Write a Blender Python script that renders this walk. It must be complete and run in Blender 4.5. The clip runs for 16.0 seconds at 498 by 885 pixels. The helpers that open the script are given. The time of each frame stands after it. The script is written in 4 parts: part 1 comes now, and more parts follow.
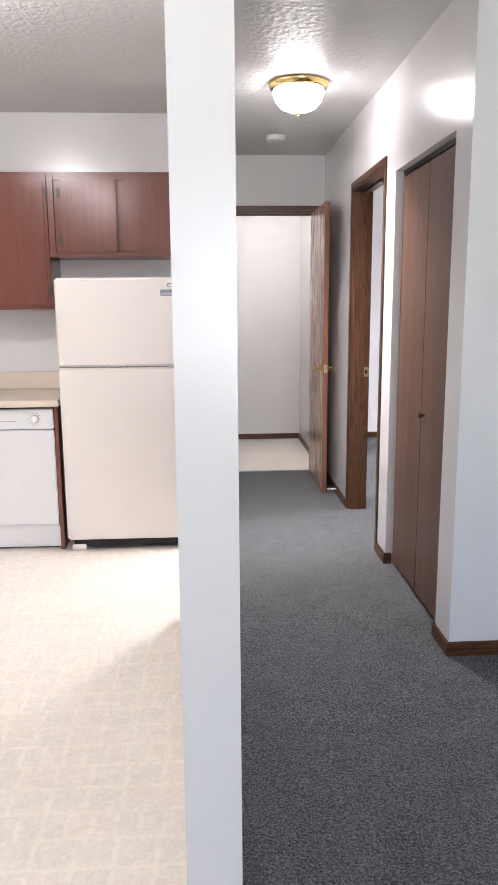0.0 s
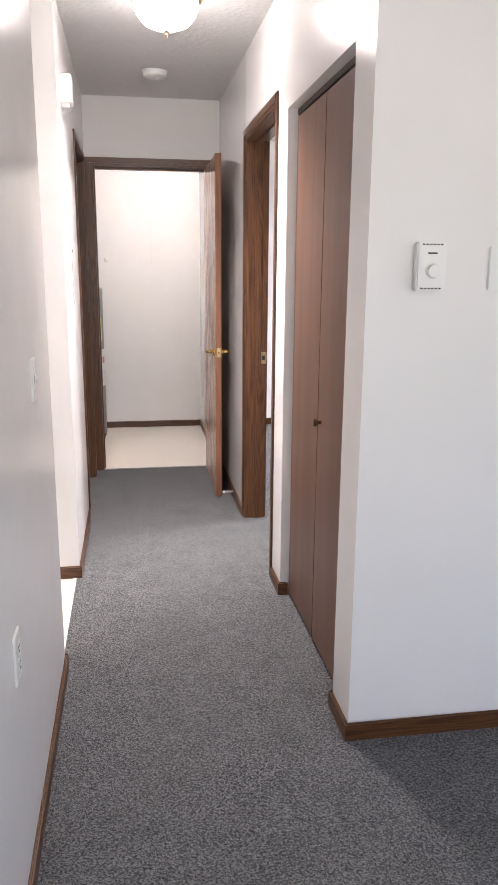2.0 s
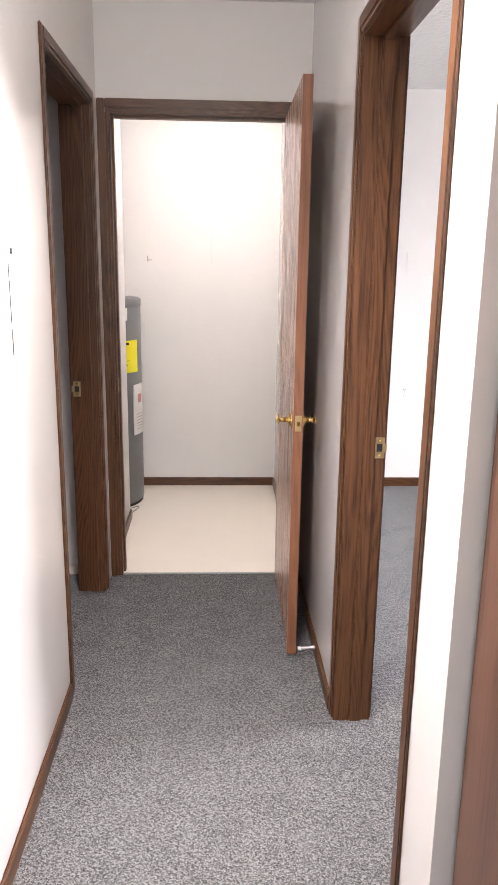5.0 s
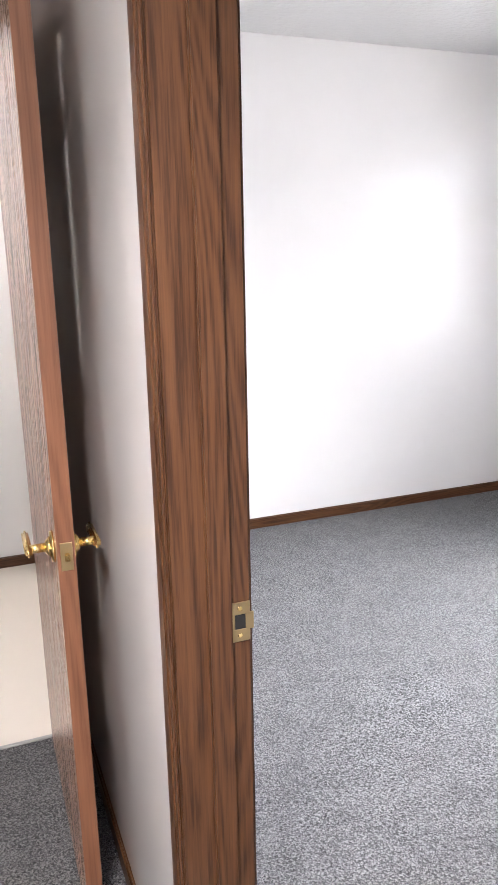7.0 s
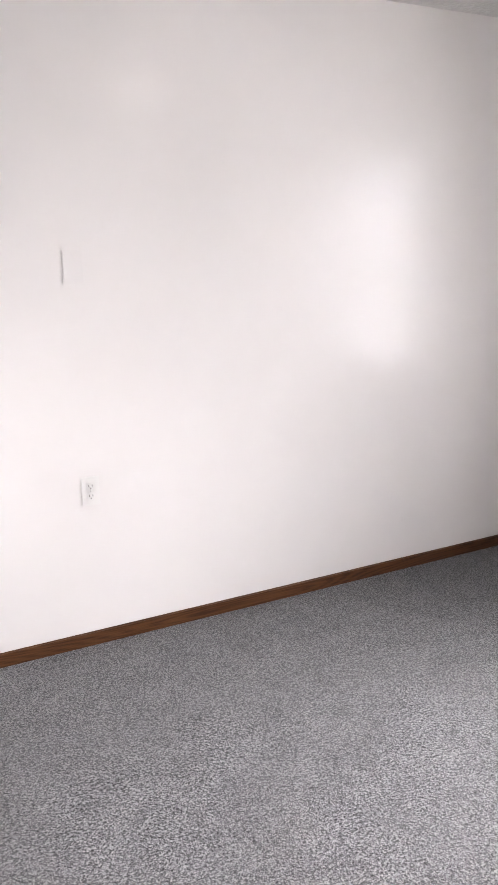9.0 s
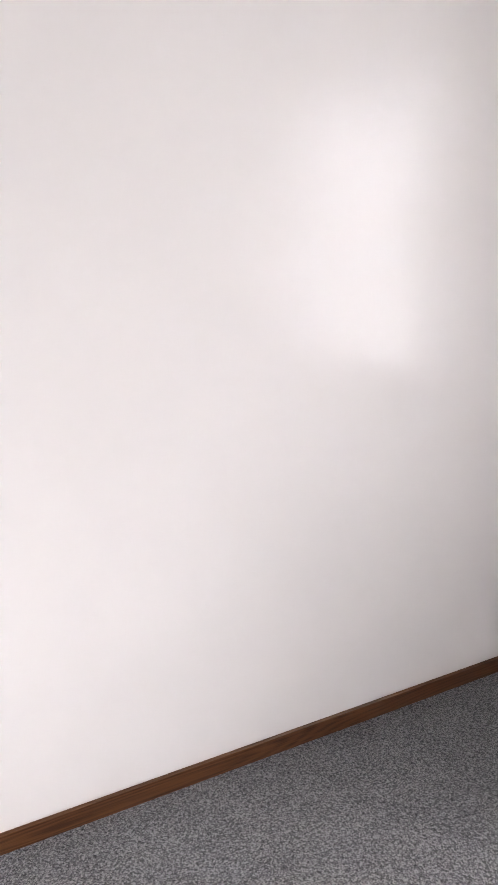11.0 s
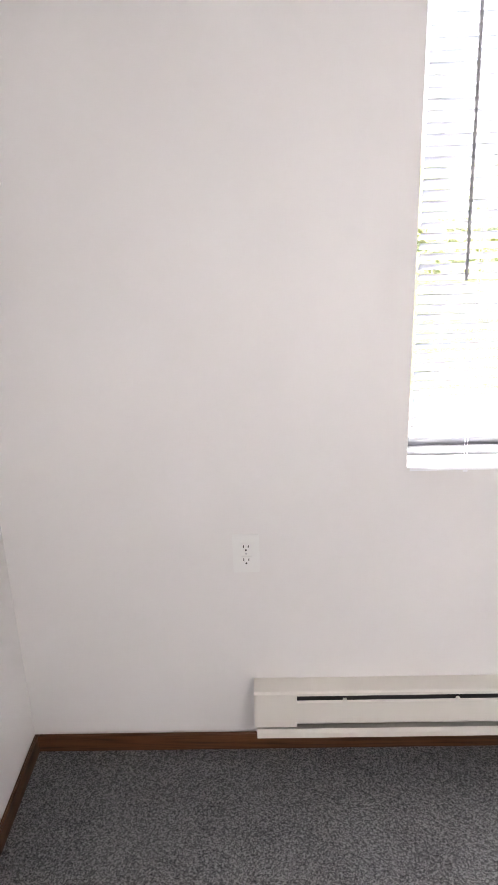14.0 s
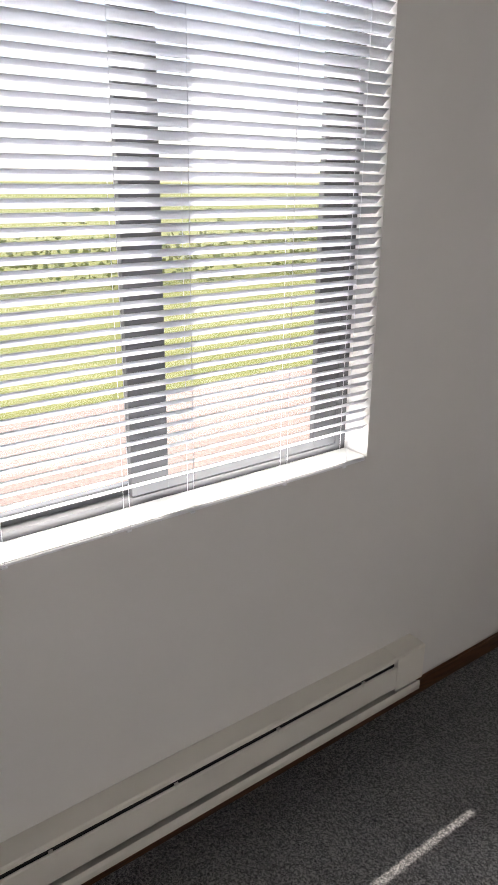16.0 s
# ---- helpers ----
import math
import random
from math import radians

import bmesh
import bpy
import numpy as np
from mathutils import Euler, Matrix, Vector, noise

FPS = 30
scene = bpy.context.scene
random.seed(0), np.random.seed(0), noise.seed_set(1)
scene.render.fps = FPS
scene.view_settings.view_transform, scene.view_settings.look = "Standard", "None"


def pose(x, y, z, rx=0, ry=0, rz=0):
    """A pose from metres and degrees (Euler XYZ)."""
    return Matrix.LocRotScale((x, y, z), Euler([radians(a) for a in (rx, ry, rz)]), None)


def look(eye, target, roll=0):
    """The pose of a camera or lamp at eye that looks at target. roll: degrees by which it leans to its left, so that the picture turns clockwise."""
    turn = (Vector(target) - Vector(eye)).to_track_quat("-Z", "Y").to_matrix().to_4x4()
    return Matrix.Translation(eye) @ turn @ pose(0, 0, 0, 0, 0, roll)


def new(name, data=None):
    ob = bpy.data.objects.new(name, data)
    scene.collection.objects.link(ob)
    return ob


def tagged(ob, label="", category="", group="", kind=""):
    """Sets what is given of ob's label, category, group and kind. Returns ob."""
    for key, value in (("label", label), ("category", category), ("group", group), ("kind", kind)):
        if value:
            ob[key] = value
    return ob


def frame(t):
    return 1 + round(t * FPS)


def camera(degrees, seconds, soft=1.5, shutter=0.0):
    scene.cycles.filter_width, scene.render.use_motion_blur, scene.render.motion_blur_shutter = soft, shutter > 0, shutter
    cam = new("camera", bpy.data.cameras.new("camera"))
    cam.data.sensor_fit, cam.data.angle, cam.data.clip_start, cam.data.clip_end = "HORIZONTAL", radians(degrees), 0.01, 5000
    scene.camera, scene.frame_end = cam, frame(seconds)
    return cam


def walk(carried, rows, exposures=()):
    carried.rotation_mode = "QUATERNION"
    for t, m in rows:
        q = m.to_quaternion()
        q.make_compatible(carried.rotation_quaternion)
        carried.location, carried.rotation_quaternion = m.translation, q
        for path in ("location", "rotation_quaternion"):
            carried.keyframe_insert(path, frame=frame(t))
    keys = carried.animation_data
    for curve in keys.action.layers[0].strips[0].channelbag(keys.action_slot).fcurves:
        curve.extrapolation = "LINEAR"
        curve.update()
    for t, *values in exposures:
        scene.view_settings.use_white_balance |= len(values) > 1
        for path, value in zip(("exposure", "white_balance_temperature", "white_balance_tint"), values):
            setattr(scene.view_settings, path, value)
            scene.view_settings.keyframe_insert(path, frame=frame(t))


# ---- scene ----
cam = camera(37.2, 16.0)
EXPOSURES = [(0.0, 2.4, 6200, 15), (1.0, 2.52, 6450, 16), (1.5, 2.58, 6500, 17), (3.5, 2.75, 6700, 19), (6.0, 2.85, 6500, 15), (6.5, 2.85, 6350, 14), (7.0, 2.95, 6350, 15), (7.5, 2.9, 6650, 18), (8.0, 2.8, 6600, 18), (8.5, 2.7, 6700, 18), (9.0, 2.6, 6700, 18), (11.5, 2.58, 6700, 18), (12.0, 2.7, 6550, 19), (12.5, 2.85, 6650, 18), (14.0, 2.95, 6700, 17), (14.5, 2.8, 6600, 16), (15.0, 2.25, 6600, 16), (15.5, 1.7, 6750, 14), (16.0, 1.45, 6900, 13)]
LIVING_W, LIVING_SIDE_W = 16.0, 5.0   # watts of daylight through the living room windows
BEDROOM_W = 13.0         # watts of the fill strips added before the bedroom blind
REVEAL_W, SILL_W = 3.0, 0.6   # watts of the slat fill lamps added between glass and blind
HALL_E, KITCHEN_E, DINING_E, UTILITY_E, BEDROOM_E = 5.2, 20.0, 22.0, 10.5, 2.0   # glow of the lit lamp bowls
HALL_DOWN_W = 5.4
SLAT_TILT = 40.0
PATH = [
    (0, (-0.064, 0.164, 1.376), (0.049, 2.125, 0.999), -0.4),
    (0.5, (0.006, 0.229, 1.369), (0.272, 2.171, 0.973), -0.6),
    (1, (0.02, 0.471, 1.371), (0.379, 2.393, 0.95), -0.5),
    (1.5, (0.092, 0.685, 1.363), (0.473, 2.598, 0.92), 0.1),
    (2, (0.251, 0.903, 1.39), (0.56, 2.826, 0.934), 0.4),
    (2.5, (0.273, 1.176, 1.392), (0.499, 3.107, 0.923), 0.7),
    (3, (0.311, 1.473, 1.4), (0.442, 3.412, 0.926), 1.1),
    (3.5, (0.457, 1.798, 1.415), (0.507, 3.74, 0.939), 1.1),
    (6, (0.512, 3.388, 1.465), (0.736, 5.315, 0.979), -0.3),
    (6.5, (0.606, 3.675, 1.459), (1.016, 5.57, 0.969), -0.7),
    (7, (0.621, 3.949, 1.45), (1.324, 5.755, 0.958), -1.1),
    (7.5, (0.669, 4.169, 1.455), (1.509, 5.912, 0.953), -2.4),
    (8, (0.801, 4.376, 1.433), (1.769, 6.068, 0.983), -2.6),
    (8.5, (0.909, 4.6, 1.461), (1.845, 6.305, 0.998), -2.3),
    (9, (1.079, 4.805, 1.467), (1.925, 6.553, 0.989), -1.5),
    (11.3, (1.911, 6.088, 1.426), (2.857, 7.762, 0.864), 0.8),
    (12, (2.001, 6.336, 1.423), (3.314, 7.748, 0.894), 0.4),
    (12.5, (2.024, 6.51, 1.454), (3.603, 7.621, 0.932), -0.7),
    (12.8, (2.08, 6.566, 1.471), (3.771, 7.495, 0.944), -0.7),
    (13, (2.158, 6.529, 1.477), (3.898, 7.373, 0.967), -2.2),
    (13.5, (2.291, 6.641, 1.534), (4.144, 7.082, 0.924), -2.5),
    (14, (2.379, 6.789, 1.592), (4.252, 6.839, 0.893), -1.9),
    (14.5, (2.455, 6.749, 1.568), (4.316, 6.477, 0.89), -1.0),
    (15, (2.600, 6.657, 1.555), (4.396, 6.072, 0.899), 0.2),
    (15.5, (2.724, 6.684, 1.531), (4.403, 5.805, 0.892), 0.0),
    (16, (2.866, 6.674, 1.542), (4.362, 5.528, 0.872), 0.6),
]
walk(cam, [(t, look(eye, target, roll)) for t, eye, target, roll in PATH], exposures=EXPOSURES)

# ---------- light ----------
world = bpy.data.worlds.new("world")
scene.world = world
world.use_nodes = True
_nt = world.node_tree
_sky = _nt.nodes.new("ShaderNodeTexSky")
_sky.sky_type, _sky.sun_disc = "NISHITA", False
SUN_DIR = Vector((0.406, 0.130, 0.888)).normalized()      # towards the sun
_sky.sun_elevation = math.asin(SUN_DIR.z)
_sky.sun_rotation = math.atan2(SUN_DIR.x, SUN_DIR.y)
_nt.links.new(_sky.outputs[0], _nt.nodes["Background"].inputs[0])
_nt.nodes["Background"].inputs[1].default_value = 0.15

sun = new("sun", bpy.data.lights.new("sun", "SUN"))
sun.data.energy, sun.data.angle, sun.data.color = 3.2, radians(0.5), (1.0, 0.95, 0.88)
sun.matrix_basis = look(SUN_DIR * 20, (0, 0, 0))

LAMP_WHITE = (1.0, 0.955, 0.92)


def window_light(name, eye, target, w, h, energy, color):
    la = bpy.data.lights.new(name, "AREA")
    la.shape, la.size, la.size_y, la.energy, la.color = "RECTANGLE", w, h, energy, color
    ob = new(name, la)
    ob.matrix_basis = look(eye, target)
    return ob


# area lamps in unseen living room windows, aimed up to keep the carpet darker
for name, eye, target, w, h, watts in (("living_room_window_light", (0.9, -3.62, 1.4), (0.9, 0, 4.2), 2.5, 1.5, LIVING_W), ("living_room_side_window_light", (4.04, 0.2, 1.4), (0, 0.2, 4.2), 2.0, 1.3, LIVING_SIDE_W)):
    window_light(name, eye, target, w, h, watts, (0.98, 0.98, 1.0)).data.spread = radians(120)
# fill disk added below the hall lamp to brighten floor and lower walls
_hl = bpy.data.lights.new("hall_down_fill", "AREA")
_hl.shape, _hl.size, _hl.energy, _hl.color, _hl.spread = "DISK", 0.2, HALL_DOWN_W, LAMP_WHITE, radians(120)
new("hall_down_fill", _hl).matrix_basis = pose(0.43, 4.16, 2.455 - 0.172)
# thin fill lamps added before the blind, standing in for daylight through the slats
for k in range(14):
    z = 0.90 + 0.086 * k
    drop, watts, spread = (0.5, 0.64 * BEDROOM_W, 84) if k % 2 else (0.2, 0.36 * BEDROOM_W, 146)
    window_light("bedroom_fill_strip", (4.092, 5.893, z), (3.092, 5.893, z - drop), 1.06, 0.0015, watts / 7, (0.97, 0.98, 1.0)).data.spread = radians(spread)
# fill lamps added at head and sill to brighten the slats from behind
window_light("reveal_slat_fill", (4.145, 5.893, 2.055), (4.125, 5.893, 0.9), 1.06, 0.05, REVEAL_W, (0.95, 0.98, 1.0))
window_light("sill_slat_fill", (4.145, 5.893, 0.876), (4.125, 5.893, 2.0), 1.06, 0.05, SILL_W, (0.95, 0.98, 1.0))

# ---------- materials ----------


def mat(name, base=(0.8, 0.8, 0.8), rough=0.5, metal=0.0, spec=0.5):
    m = bpy.data.materials.new(name)
    m.use_nodes = True
    b = m.node_tree.nodes["Principled BSDF"]
    b.inputs["Base Color"].default_value = (*base, 1)
    b.inputs["Roughness"].default_value = rough
    b.inputs["Metallic"].default_value = metal
    b.inputs["Specular IOR Level"].default_value = spec
    return m


def node(m, kind, **inputs):
    n = m.node_tree.nodes.new(kind)
    for k, v in inputs.items():
        n.inputs[k.replace("_", " ")].default_value = v
    return n


def link(m, a, b):
    m.node_tree.links.new(a, b)


def coords(m, scale=(1, 1, 1), vary=0.0):
    tc = node(m, "ShaderNodeTexCoord")
    mp = node(m, "ShaderNodeMapping")
    mp.inputs["Scale"].default_value = scale
    link(m, tc.outputs["Object"], mp.inputs["Vector"])
    if vary:
        info = node(m, "ShaderNodeObjectInfo")
        mul = node(m, "ShaderNodeVectorMath")
        mul.operation = "SCALE"
        mul.inputs[0].default_value = (3.1, 5.7, 4.3)
        link(m, info.outputs["Random"], mul.inputs["Scale"])
        link(m, mul.outputs[0], mp.inputs["Location"])
    return mp.outputs[0]


def ramp(m, fac, stops):
    r = node(m, "ShaderNodeValToRGB")
    e = r.color_ramp.elements
    while len(e) < len(stops):
        e.new(0.5)
    for i, (p, c) in enumerate(stops):
        e[i].position, e[i].color = p, (*c, 1)
    link(m, fac, r.inputs[0])
    return r.outputs[0]


def noise_tex(m, vec, scale, detail=3.0, rough=0.55, dist=0.0):
    n = node(m, "ShaderNodeTexNoise", Scale=scale, Detail=detail, Roughness=rough, Distortion=dist)
    link(m, vec, n.inputs["Vector"])
    return n.outputs["Fac"]


def bump(m, height, strength, distance):
    b = node(m, "ShaderNodeBump", Strength=strength, Distance=distance)
    link(m, height, b.inputs["Height"])
    link(m, b.outputs[0], m.node_tree.nodes["Principled BSDF"].inputs["Normal"])


def set_color(m, out):
    link(m, out, m.node_tree.nodes["Principled BSDF"].inputs["Base Color"])


def set_rough(m, fac, lo, hi):
    r = node(m, "ShaderNodeMapRange")
    r.inputs["To Min"].default_value, r.inputs["To Max"].default_value = lo, hi
    link(m, fac, r.inputs["Value"])
    link(m, r.outputs[0], m.node_tree.nodes["Principled BSDF"].inputs["Roughness"])


def paint(name, base, rough, peel=0.15, scale=260.0, dist=0.0006):
    m = mat(name, base, rough)
    v = coords(m)
    big = noise_tex(m, v, 1.7, 4)
    lo = tuple(c * 0.955 for c in base)
    set_color(m, ramp(m, big, [(0.3, lo), (0.7, base)]))
    set_rough(m, noise_tex(m, v, 6.0, 3), rough - 0.02, rough + 0.03)
    bump(m, noise_tex(m, v, scale, 2), peel, dist)
    return m


def wood(name, light, dark, axis, rough=0.36, scale=1.0, rings=34.0, figure=0.11):
    """Oak-like grain with cathedral figure that runs along the axis (0, 1 or 2)."""
    m = mat(name, light, rough, 0.0, 0.4)
    s = [7.0 * scale] * 3
    s[axis] = 0.6 * scale
    f1 = noise_tex(m, coords(m, tuple(s), vary=1.0), 1.0, 1.5, 0.4, 0.3)
    s2 = [240.0 * scale] * 3
    s2[axis] = 7.0 * scale
    f2 = noise_tex(m, coords(m, tuple(s2), vary=1.0), 1.0, 3, 0.65)
    k = node(m, "ShaderNodeMath")
    k.operation = "MULTIPLY"
    k.inputs[1].default_value = rings * 6.283
    link(m, f1, k.inputs[0])
    sn = node(m, "ShaderNodeMath")
    sn.operation = "SINE"
    link(m, k.outputs[0], sn.inputs[0])
    a = node(m, "ShaderNodeMath")
    a.operation = "MULTIPLY_ADD"
    a.inputs[1].default_value, a.inputs[2].default_value = figure, 0.0
    link(m, sn.outputs[0], a.inputs[0])
    w = node(m, "ShaderNodeMath")
    w.operation = "ADD"
    link(m, a.outputs[0], w.inputs[0])
    link(m, f2, w.inputs[1])
    mid = tuple(0.62 * p + 0.38 * q for p, q in zip(light, dark))
    set_color(m, ramp(m, w.outputs[0], [(0.26, dark), (0.50, mid), (0.74, light)]))
    set_rough(m, f2, rough - 0.07, rough + 0.1)
    bump(m, w.outputs[0], 0.2, 0.0006)
    return m


M_WALL = paint("white_wall_paint", (0.80, 0.785, 0.77), 0.22, 0.03)
M_WALL.node_tree.nodes["Principled BSDF"].inputs["Specular IOR Level"].default_value = 0.5
M_WALL_HALL = paint("glossy_white_wall_paint", (0.80, 0.785, 0.77), 0.055, 0.01)
M_WALL_HALL.node_tree.nodes["Principled BSDF"].inputs["Specular IOR Level"].default_value = 0.8
M_WALL_SATIN = paint("satin_white_wall_paint", (0.80, 0.785, 0.77), 0.19, 0.02)
M_WALL_SATIN.node_tree.nodes["Principled BSDF"].inputs["Specular IOR Level"].default_value = 0.3
M_WALL_FLAT = paint("flat_white_wall_paint", (0.80, 0.785, 0.77), 0.5)
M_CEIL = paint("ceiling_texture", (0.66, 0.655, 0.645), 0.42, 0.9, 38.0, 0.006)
M_REVEAL = paint("reveal_paint", (0.82, 0.82, 0.81), 0.4)
M_TRIM_Z = wood("brown_oak_upright", (0.122, 0.052, 0.021), (0.038, 0.014, 0.0055), 2)
M_TRIM_Y = wood("brown_oak_along_y", (0.122, 0.052, 0.021), (0.038, 0.014, 0.0055), 1)
M_TRIM_X = wood("brown_oak_along_x", (0.122, 0.052, 0.021), (0.038, 0.014, 0.0055), 0)
M_DOOR = wood("walnut_laminate", (0.170, 0.082, 0.052), (0.066, 0.029, 0.018), 2, 0.32, 0.55, 5.0, 0.07)
# same walnut laminate, base colour lightened to paint in the grazing sheen
M_DOOR_SHEEN = wood("varnished_walnut_painted_sheen", (0.46, 0.25, 0.155), (0.30, 0.155, 0.095), 2, 0.26, 0.55, 5.0, 0.03)
M_DOOR_SHEEN.node_tree.nodes["Principled BSDF"].inputs["Specular IOR Level"].default_value = 0.8
M_DOOR_EDGE = wood("door_edge_veneer", (0.23, 0.098, 0.05), (0.14, 0.055, 0.028), 2, 0.45, 0.6)
M_CAB = wood("cabinet_veneer", (0.205, 0.078, 0.055), (0.165, 0.060, 0.042), 2, 0.2, 0.5, 8.0, 0.05)
M_CAB_X = wood("cabinet_veneer_rail", (0.20, 0.076, 0.054), (0.16, 0.058, 0.041), 0, 0.22, 0.5, 8.0, 0.05)
M_BRASS = mat("polished_brass", (0.83, 0.62, 0.26), 0.16, 1.0)
M_OLDBRASS = mat("aged_brass", (0.48, 0.36, 0.19), 0.38, 1.0)
M_HINGE = mat("dull_bronze_hinge", (0.075, 0.045, 0.035), 0.5, 0.3)
M_CHROME = mat("chrome_trim", (0.75, 0.75, 0.74), 0.18, 1.0)
M_STEEL = mat("steel", (0.5, 0.5, 0.5), 0.35, 1.0)
# near-black: painted shade for holes and recesses, also the colour of black parts
M_DARK = mat("recess_shade_and_black_parts", (0.015, 0.014, 0.013), 0.7)
M_DARKMETAL = mat("dark_bronze_hinge", (0.05, 0.042, 0.035), 0.4, 0.8)
M_PLASTIC = paint("white_plastic", (0.78, 0.78, 0.76), 0.35, 0.05)
M_IVORY = paint("ivory_plastic", (0.70, 0.68, 0.62), 0.4, 0.05)
M_FRIDGE = paint("almond_enamel", (0.80, 0.740, 0.690), 0.33, 0.35, 420.0, 0.0008)
M_FRIDGE_TRIM = mat("almond_trim", (0.55, 0.48, 0.37), 0.4)
M_APPL = paint("white_enamel", (0.80, 0.79, 0.79), 0.28, 0.08, 300)
M_COUNTER = paint("almond_laminate", (0.74, 0.64, 0.53), 0.35, 0.08)
M_HEATER = paint("cream_metal_enamel", (0.76, 0.73, 0.67), 0.4, 0.1)
M_TANK = paint("grey_tank_enamel", (0.17, 0.175, 0.18), 0.4, 0.1)
M_YELLOW = mat("yellow_label", (0.85, 0.78, 0.02), 0.5)
M_LABEL = mat("white_label", (0.75, 0.74, 0.73), 0.5)
M_PINKTXT = mat("faded_red_print", (0.55, 0.24, 0.24), 0.6)
M_INK = mat("black_ink", (0.02, 0.02, 0.02), 0.6)
M_GREYLABEL = mat("slate_label", (0.16, 0.18, 0.22), 0.5)
M_SILVERLABEL = mat("silver_print", (0.6, 0.62, 0.66), 0.5)
M_RUBBER = mat("white_rubber", (0.8, 0.8, 0.78), 0.6)
M_FRAME = paint("grey_aluminium_frame", (0.105, 0.108, 0.118), 0.45, 0.05)
M_WIRE = mat("grey_wire", (0.2, 0.18, 0.15), 0.5)
M_SCUFF = mat("grey_scuff", (0.42, 0.40, 0.38), 0.6)

M_SLAT = paint("white_slat_vinyl", (0.82, 0.82, 0.83), 0.38, 0.03)
_tr = node(M_SLAT, "ShaderNodeBsdfTranslucent", Color=(0.90, 0.92, 0.97, 1))     # thin vinyl lets daylight glow through
_mx = node(M_SLAT, "ShaderNodeMixShader", Fac=0.6)
link(M_SLAT, M_SLAT.node_tree.nodes["Principled BSDF"].outputs[0], _mx.inputs[1])
link(M_SLAT, _tr.outputs[0], _mx.inputs[2])
link(M_SLAT, _mx.outputs[0], M_SLAT.node_tree.nodes["Material Output"].inputs[0])

M_GLASS = mat("window_glass", (1, 1, 1), 0.0)
M_GLASS.node_tree.nodes["Principled BSDF"].inputs["Transmission Weight"].default_value = 1.0

def lit_globe(strength):
    m = mat("lit_glass_globe", (0.9, 0.88, 0.84), 0.3)
    p = m.node_tree.nodes["Principled BSDF"]
    p.inputs["Emission Color"].default_value = (*LAMP_WHITE, 1)
    p.inputs["Emission Strength"].default_value = strength
    return m


def carpet():
    m = mat("grey_carpet", (0.1, 0.1, 0.1), 0.95, 0, 0.1)
    v = coords(m)
    vo = node(m, "ShaderNodeTexVoronoi", Scale=320.0, Randomness=1.0)
    link(m, v, vo.inputs["Vector"])
    tuft = node(m, "ShaderNodeSeparateColor")
    link(m, vo.outputs["Color"], tuft.inputs[0])
    n1 = noise_tex(m, v, 125.0, 6, 0.8, 0.3)
    n2 = noise_tex(m, v, 8.0, 5, 0.65)

    def mad(x, k, y):
        q = node(m, "ShaderNodeMath")
        q.operation = "MULTIPLY_ADD"
        q.inputs[1].default_value = k
        link(m, x, q.inputs[0])
        link(m, y, q.inputs[2])
        return q.outputs[0]
    mix = mad(tuft.outputs[0], 0.30, mad(n2, 0.14, n1))
    set_color(m, ramp(m, mix, [(0.50, (0.033, 0.034, 0.037)), (0.69, (0.150, 0.151, 0.159)), (0.87, (0.41, 0.41, 0.415))]))
    bump(m, mad(vo.outputs["Distance"], 1.4, n1), 1.0, 0.008)
    b = m.node_tree.nodes["Principled BSDF"]
    b.inputs["Sheen Weight"].default_value = 0.1
    return m


def vinyl(name, plain=False):
    """Printed sheet vinyl: pale squares of three sizes with worn mottling."""
    m = mat(name, (0.72, 0.66, 0.56), 0.38)
    v = coords(m)
    br = node(m, "ShaderNodeTexBrick", Scale=1.0)
    br.offset, br.squash, br.squash_frequency, br.offset_frequency = 0.0, 0.62, 3, 2
    br.inputs["Color1"].default_value = (0.76, 0.715, 0.65, 1)
    br.inputs["Color2"].default_value = (0.80, 0.735, 0.665, 1)
    br.inputs["Mortar"].default_value = (0.83, 0.765, 0.68, 1)
    br.inputs["Mortar Size"].default_value = 0.009
    br.inputs["Mortar Smooth"].default_value = 0.4
    br.inputs["Brick Width"].default_value = 0.105
    br.inputs["Row Height"].default_value = 0.105
    link(m, v, br.inputs["Vector"])
    n1 = noise_tex(m, v, 34.0, 5, 0.7, 1.5)
    n2 = noise_tex(m, v, 2.2, 3)
    spots = ramp(m, n1, [(0.40, (0.86, 0.845, 0.82)), (0.6, (1, 1, 1))])
    mix = node(m, "ShaderNodeMix")
    mix.data_type, mix.blend_type = "RGBA", "MULTIPLY"
    mix.inputs[0].default_value = 0.25 if plain else 0.85
    link(m, br.outputs["Color"], mix.inputs[6])
    link(m, spots, mix.inputs[7])
    mix2 = node(m, "ShaderNodeMix")
    mix2.data_type, mix2.blend_type = "RGBA", "MULTIPLY"
    mix2.inputs[0].default_value = 1.0
    link(m, mix.outputs[2], mix2.inputs[6])
    link(m, ramp(m, n2, [(0.3, (0.95, 0.945, 0.93)), (0.7, (1, 1, 1))]), mix2.inputs[7])
    set_color(m, mix2.outputs[2])
    bump(m, br.outputs["Fac"], 0.2, 0.001)
    set_rough(m, n1, 0.3, 0.5)
    return m


def ground_mat(name, c1, c2, scale, rough=0.9):
    m = mat(name, c1, rough, 0, 0.2)
    v = coords(m)
    f = noise_tex(m, v, scale, 6, 0.7)
    set_color(m, ramp(m, f, [(0.35, c1), (0.65, c2)]))
    bump(m, f, 0.6, 0.03)
    return m


